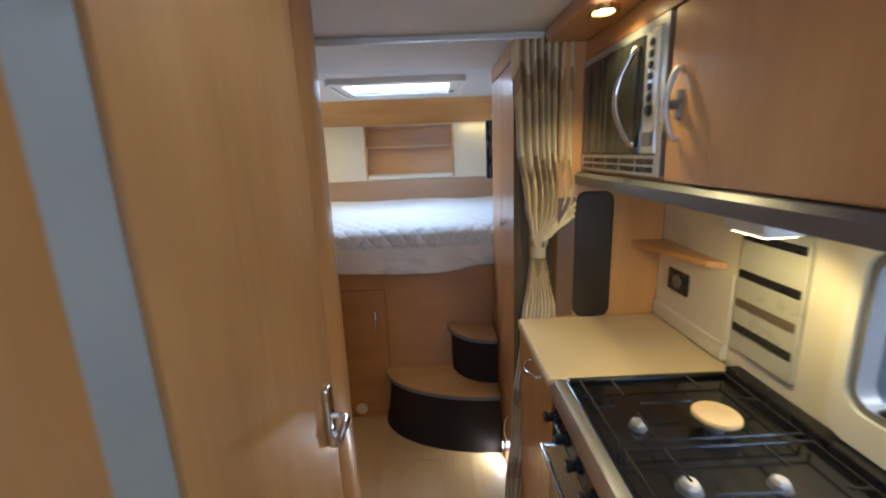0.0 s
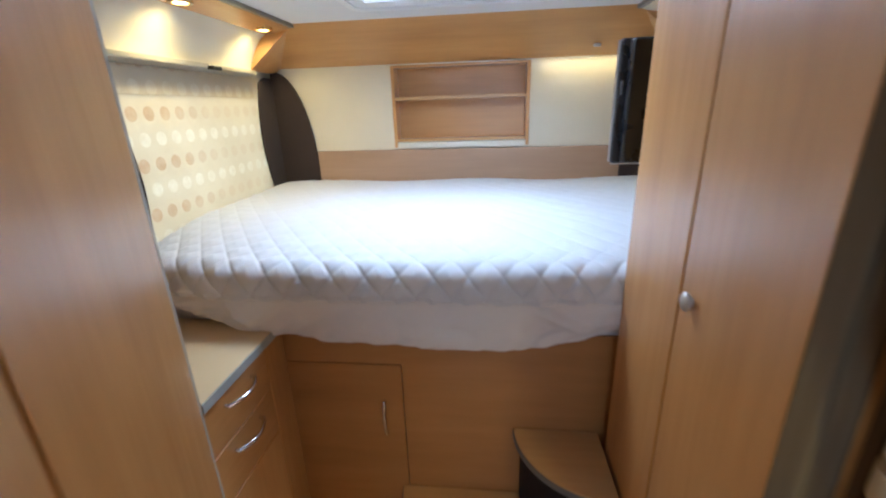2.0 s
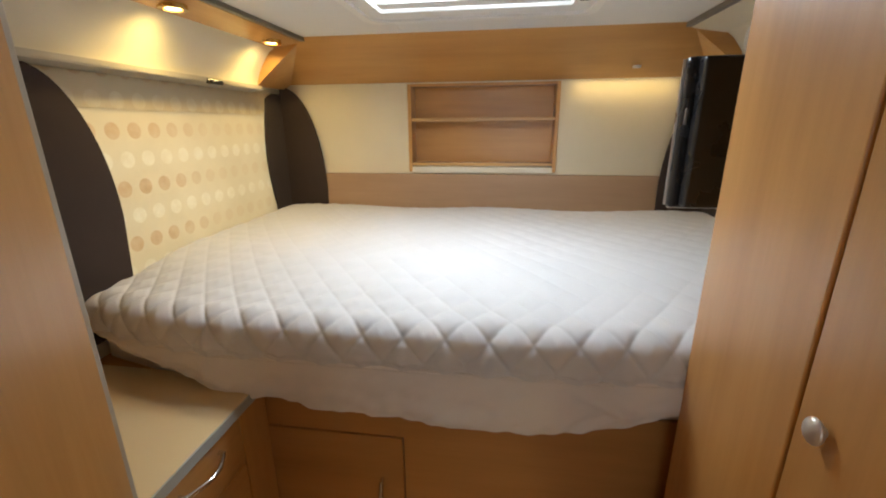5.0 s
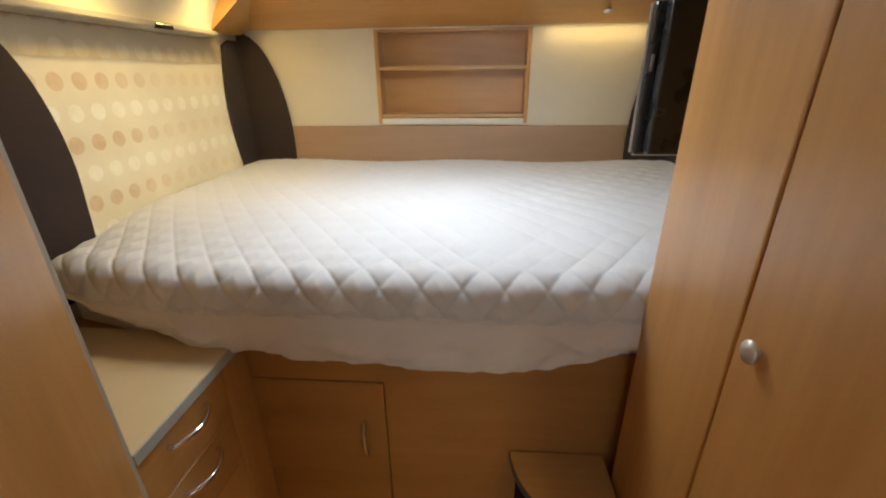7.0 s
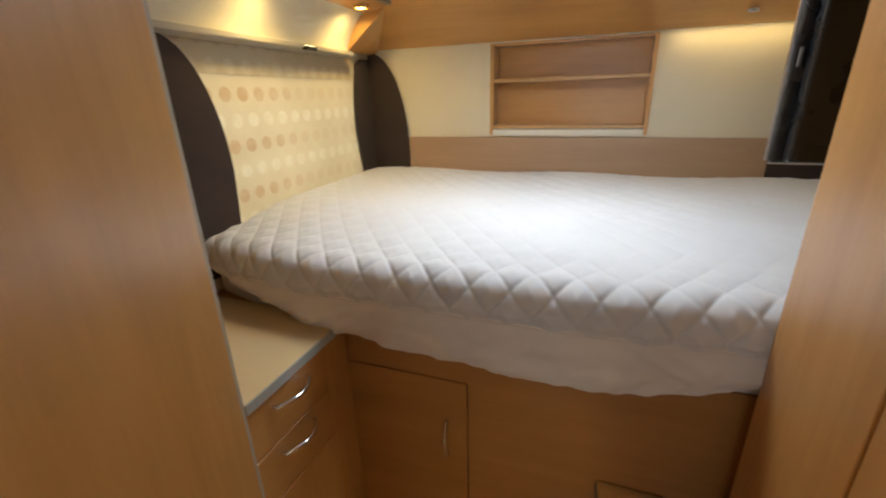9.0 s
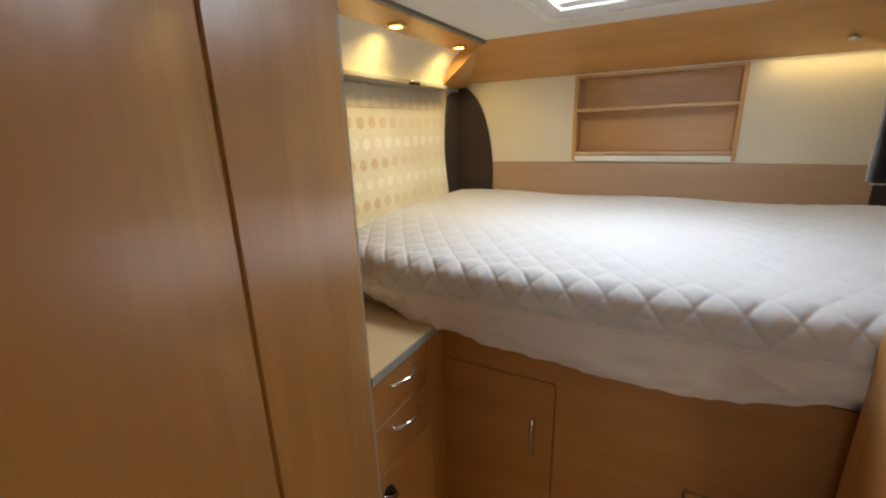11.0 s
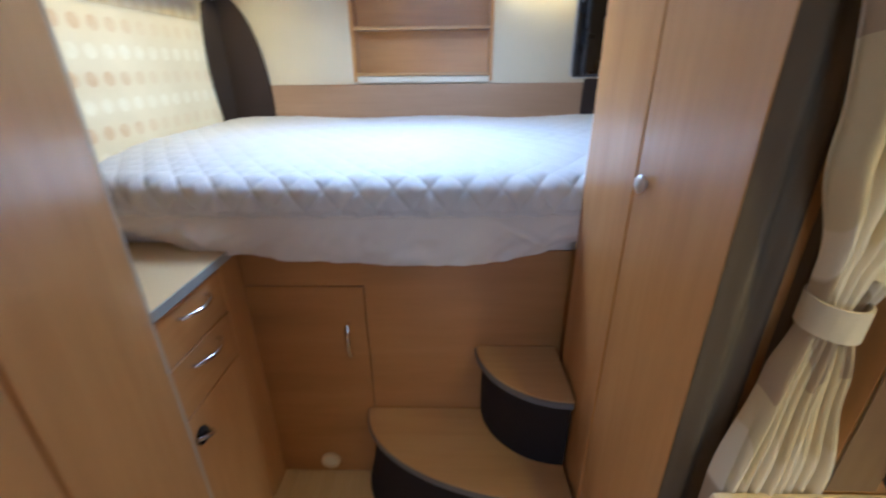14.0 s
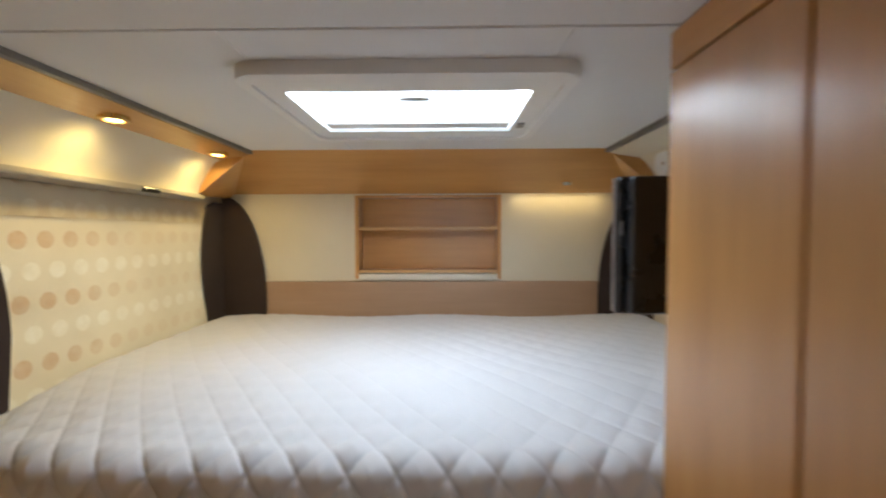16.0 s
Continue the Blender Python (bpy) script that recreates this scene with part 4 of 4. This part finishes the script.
win = tagged(new("window_1"), "cream framed galley window with rounded corners", "window", kind="structure")
win.location = (X1, 0.68, 1.2)
O = tuple(win.location)
part("window_frame", shift(ring(rounded(WY0 - 0.06, WZ0 - 0.05, WY1 + 0.018, WZ1 + 0.03, 0.05), rounded(WY0 + 0.03, WZ0 + 0.025, WY1 - 0.012, WZ1 - 0.03, 0.05), X1 - 0.022, X1 - 0.001, "x"), [-c for c in O]), CREAM_GLOSS, win, "", True)
part("seal", shift(ring(rounded(WY0 + 0.028, WZ0 + 0.023, WY1 - 0.010, WZ1 - 0.028, 0.05), rounded(WY0 + 0.045, WZ0 + 0.040, WY1 - 0.027, WZ1 - 0.045, 0.045), X1 - 0.012, X1 + 0.03, "x"), [-c for c in O]), GREY_TRIM, win, "", True)
pane = part("pane", shift(prism(rounded(WY0 + 0.03, WZ0 + 0.025, WY1 - 0.012, WZ1 - 0.03, 0.05), X1 + 0.031, X1 + 0.036, "x"), [-c for c in O]), GLASS, win)
pane.visible_shadow = False
part("stay", shift(tube([(X1 + 0.004, 1.0, 1.04), (X1 + 0.004, 0.97, 1.06), (X1 + 0.004, 0.90, 1.06)], 0.010), [-c for c in O]), BLACK_PL, win, "", True)

# ---- galley overhead units ----
LX = 0.787
over = thing("galley_locker", (0.95, 0.8, 1.46), "pear veneer overhead galley locker with an oval bow handle", "overhead locker")
O = tuple(over.location)
part("body", box((LX + 0.02, -0.60, 1.488), (X1 - 0.003, 1.285, 1.86), off=O), WOOD_Y, over)
for y0, y1 in ((0.40, 1.282), (-0.598, 0.396)):
    d = part("door", box((LX, y0, 1.492), (LX + 0.0195, y1, 1.868), 0.004, off=O), WOOD_V, over)
    hy = y1 - 0.045
    h = part("handle", shift(bow((LX, hy, 1.590), (LX, hy, 1.735), (-1, 0, 0), 0.020, 0.0075, 14), [-c for c in O]), NICKEL, d, "satin chrome bow handle", True)
    part("catch_button", shift(join(cyl((LX - 0.012, hy, 1.662), 0.012, 0.024, "x", 20, 0.010, 0.003), box((LX - 0.006, hy - 0.012, 1.630), (LX + 0.001, hy + 0.012, 1.694), 0.003)), [-c for c in O]), GREY_ALU, h, "dark grey catch button", True)
part("top_panel", box((LX, -0.60, 1.872), (X1 - 0.003, 1.858, 1.928), 0.002, off=O), WOOD_Y, over)
part("soffit", box((0.645, -0.60, 1.932), (X1 - 0.003, 1.858, TOP - 0.003), 0.003, off=O), WOOD_Y, over)
part("lower_rail", shift(prism([(0.762, 1.448), (0.758, 1.478), (0.772, 1.489), (0.82, 1.489), (0.82, 1.448)], -0.60, 1.860, "y"), [-c for c in O]), GREY_ALU, over, "grey rounded lower rail")
part("floor_board", box((0.821, -0.60, 1.455), (X1 - 0.003, 1.860, 1.486), off=O), CREAM_GLOSS, over)
mbay = thing("microwave_bay", (0.95, 1.575, 1.49), "veneered bay around the microwave", "cabinet")
part("back_panel", box((1.07, 1.29, 1.49), (X1 - 0.003, 1.83, 1.868), off=tuple(mbay.location)), WOOD_V, mbay)
part("base_board", box((0.80, 1.29, 1.4895), (1.065, 1.83, 1.4995), off=tuple(mbay.location)), WOOD_Y, mbay)

micro = thing("microwave", (0.9, 1.575, 1.50), "built-in silver microwave with dark glass door and bow handle", "microwave")
O = tuple(micro.location)
MY0, MY1 = 1.292, 1.828
part("body", box((LX + 0.02, MY0 + 0.01, 1.502), (1.06, MY1, 1.855), off=O), BLACK_PL, micro)
part("frame", shift(ring([(MY0, 1.501), (MY1, 1.501), (MY1, 1.866), (MY0, 1.866)], [(MY0 + 0.022, 1.552), (MY1 - 0.016, 1.552), (MY1 - 0.016, 1.846), (MY0 + 0.022, 1.846)], LX - 0.006, LX + 0.019, "x"), [-c for c in O]), ALU, micro, "silver surround")
md = part("door", box((LX - 0.012, 1.390, 1.556), (LX + 0.018, MY1 - 0.018, 1.842), 0.004, off=O), DARK_GLASS, micro, "dark mirrored glass door")
part("handle", shift(bow((LX - 0.012, 1.412, 1.580), (LX - 0.012, 1.412, 1.815), (-0.75, 0.66, 0), 0.044, 0.0075, 16), [-c for c in O]), CHROME, md, "tall chrome bow handle", True)
part("control_panel", box((LX - 0.010, MY0 + 0.024, 1.556), (LX + 0.018, 1.387, 1.842), 0.003, off=O), ALU, micro, "silver control panel")
for k, z in enumerate((1.815, 1.790, 1.765, 1.740, 1.715, 1.690, 1.660)):
    button = part("button", shift(cyl((LX - 0.012, 1.352, z), 0.0095 if k < 6 else 0.014, 0.008, "x", 18, None, 0.002), [-c for c in O]), BLACK_PL, micro, "", True)
    part("button_ring", shift(ring(arc(1.352, z, 0.0125, 0.0125, 0, 345, 23), arc(1.352, z, 0.0100, 0.0100, 0, 345, 23), LX - 0.0125, LX - 0.0095, "x"), [-c for c in O]), CHROME, button) if k < 6 else None
part("opener", box((LX - 0.014, 1.330, 1.575), (LX - 0.0095, 1.375, 1.61), 0.002, off=O), GREY_TRIM, micro)
for k in range(5):
    for z in (1.509, 1.529):
        part("vent_slot", box((LX - 0.0075, MY0 + 0.03 + k * 0.098, z), (LX - 0.0058, MY0 + 0.118 + k * 0.098, z + 0.0145), off=O), BLACK_PL, micro)

uc = thing("worktop_lamp", (0.90, 1.10, 1.452), "small white under-locker lamp above the hob", "lamp")
part("shade", box((-0.045, -0.06, -0.055), (0.045, 0.06, 0.0), 0.012, 3), WHITE_PL, uc, "", True)
part("lens", box((-0.03, -0.045, -0.0575), (0.03, 0.045, -0.0555)), LAMP_GLOW, uc, "glowing warm lens").visible_shadow = False

# ---- curtain ----
cur = thing("curtain", (0.63, 1.865, 0.06), "cream and brown striped curtain gathered in a tieback", "curtain")


def edge_at(z, table):
    for (za, a), (zb, b) in zip(table, table[1:]):
        if z >= zb:
            k = (z - zb) / (za - zb)
            k = k * k * (3 - 2 * k)
            return b + (a - b) * k
    return table[-1][1]


LEFT = [(1.95, 0.530), (1.60, 0.548), (1.38, 0.578), (1.24, 0.606), (1.19, 0.610), (1.10, 0.594), (0.90, 0.568), (0.50, 0.525), (0.06, 0.492)]
RIGHT = [(1.95, 0.745), (1.60, 0.742), (1.40, 0.758), (1.34, 0.742), (1.28, 0.696), (1.24, 0.668), (1.19, 0.654), (1.10, 0.672), (0.95, 0.700), (0.50, 0.680), (0.06, 0.630)]


def drape(nu=260, nv=150, folds=8.0):
    verts, faces = [], []
    for j in range(nv):
        z = 1.945 - (1.945 - 0.07) * j / (nv - 1)
        l, r = edge_at(z, LEFT), edge_at(z, RIGHT)
        tight = (r - l) / 0.215
        amp = 0.037 * (0.35 + 0.65 * tight)
        for i in range(nu):
            u = i / (nu - 1)
            ph = u * folds + 0.35 * noise.noise((u * 3, z * 0.8, 2.2)) + 0.10 * noise.noise((u * 9, z * 2.5, 7.7))
            wave = math.sin(ph * 2 * math.pi)
            wave = math.copysign(abs(wave) ** 0.7, wave)
            x = l + (r - l) * u + 0.003 * math.cos(ph * 2 * math.pi)
            y = 1.850 + amp * wave * (0.7 + 0.5 * noise.noise((u * 5, z * 1.3, 5.5))) + 0.004 * noise.noise((x * 40, z * 9, 1.1))
            if z < 1.0:
                y -= 0.0 + 0.02 * (1.0 - z)
            verts.append((x, y, z))
    for j in range(nv - 1):
        for i in range(nu - 1):
            a = j * nu + i
            faces.append((a, a + nu, a + nu + 1, a + 1))
    return verts, faces


sheet("drape", drape(), CURTAIN, cur, "cream and brown brushed cloth in deep folds")




def flare(k):
    """One pleat that fans out to the side above the band."""
    verts, faces = [], []
    tip_x, tip_z = 0.770 - 0.004 * k, 1.400 - 0.022 * k
    for j in range(16):
        t = j / 15
        cx, cz = 0.643 + (tip_x - 0.643) * t, 1.240 + (tip_z - 1.240) * t ** 1.15
        w = 0.003 + 0.0045 * t
        for i in range(9):
            a = math.pi * i / 8
            verts.append((cx - 0.6 * w * math.cos(a), 1.838 - 0.006 * k - (0.6 + 0.5 * t) * w * math.sin(a) + 0.004 * noise.noise((t * 4, k, i * 0.3)), cz + 0.9 * w * math.cos(a) + 0.003 * math.sin(t * 9 + k)))
    for j in range(15):
        for i in range(8):
            a = j * 9 + i
            faces.append((a, a + 9, a + 10, a + 1))
    return verts, faces


for k in range(4):
    sheet("pleat", flare(k), CURTAIN, cur)


def lining(nu=60, nv=20):
    verts, faces = [], []
    for j in range(nv):
        z = 1.955 - (1.955 - 0.05) * j / (nv - 1)
        for i in range(nu):
            u = i / (nu - 1)
            verts.append((0.5512 + 0.145 * u, 1.9215 - 0.034 * u ** 0.5 + 0.004 * math.sin(u * 30 + 0.6 * z), z))
    for j in range(nv - 1):
        for i in range(nu - 1):
            a = j * nu + i
            faces.append((a, a + nu, a + nu + 1, a + 1))
    return verts, faces


sheet("lining", lining(), TAUPE, cur, "dark taupe lining hanging behind")
tie = arc(0.632, 1.850, 0.0275, 0.034, 0, 345, 23)
tie_in = arc(0.632, 1.850, 0.0245, 0.031, 0, 345, 23)
part("tieback", shift(ring(tie, tie_in, 1.172, 1.212), [-c for c in cur.location]), LINEN, cur, "plain cream tieback band", True)
rail = thing("curtain_rail", (0.29, 1.865, 1.95), "white ceiling-mounted curtain rail", "curtain rail")
part("track", box((-0.17, 1.850, 1.955), (0.752, 1.880, TOP - 0.002), 0.003, off=tuple(rail.location)), WHITE_PL, rail)
part("rod", shift(tube([(-0.17, 1.842, 1.952), (0.752, 1.842, 1.952)], 0.004, 8), [-c for c in rail.location]), ALU, rail)
for x in (0.02, 0.31, 0.52):
    part("glider", box((x, 1.838, 1.944), (x + 0.012, 1.852, 1.956), 0.002, off=tuple(rail.location)), WHITE_PL, rail)

# ---- floor planks ----
plank = {}
for k in range(14):
    for j in range(5):
        x, y = X0 + 0.002 + 0.155 * k, Y0 + 1.22 * j - 0.4 * (k % 3)
        y0, y1 = max(y, Y0 + 0.002), min(y + 1.218, 2.575)
        x1 = min(x + 0.1538, X1 - 0.002)
        if y1 - y0 < 0.05 or x1 - x < 0.02:
            continue
        key = (round(y1 - y0, 3), round(x1 - x, 4))
        if key not in plank:
            bm = box((0, 0, -0.0035), (x1 - x, y1 - y0, 0.0), 0.0006, 1)
            me = bpy.data.meshes.new("plank")
            bm.to_mesh(me)
            bm.free()
            me.materials.append(FLOOR)
            plank[key] = me
        p = new("plank", plank[key])
        p.location, p.parent = (x, y0, 0), floor
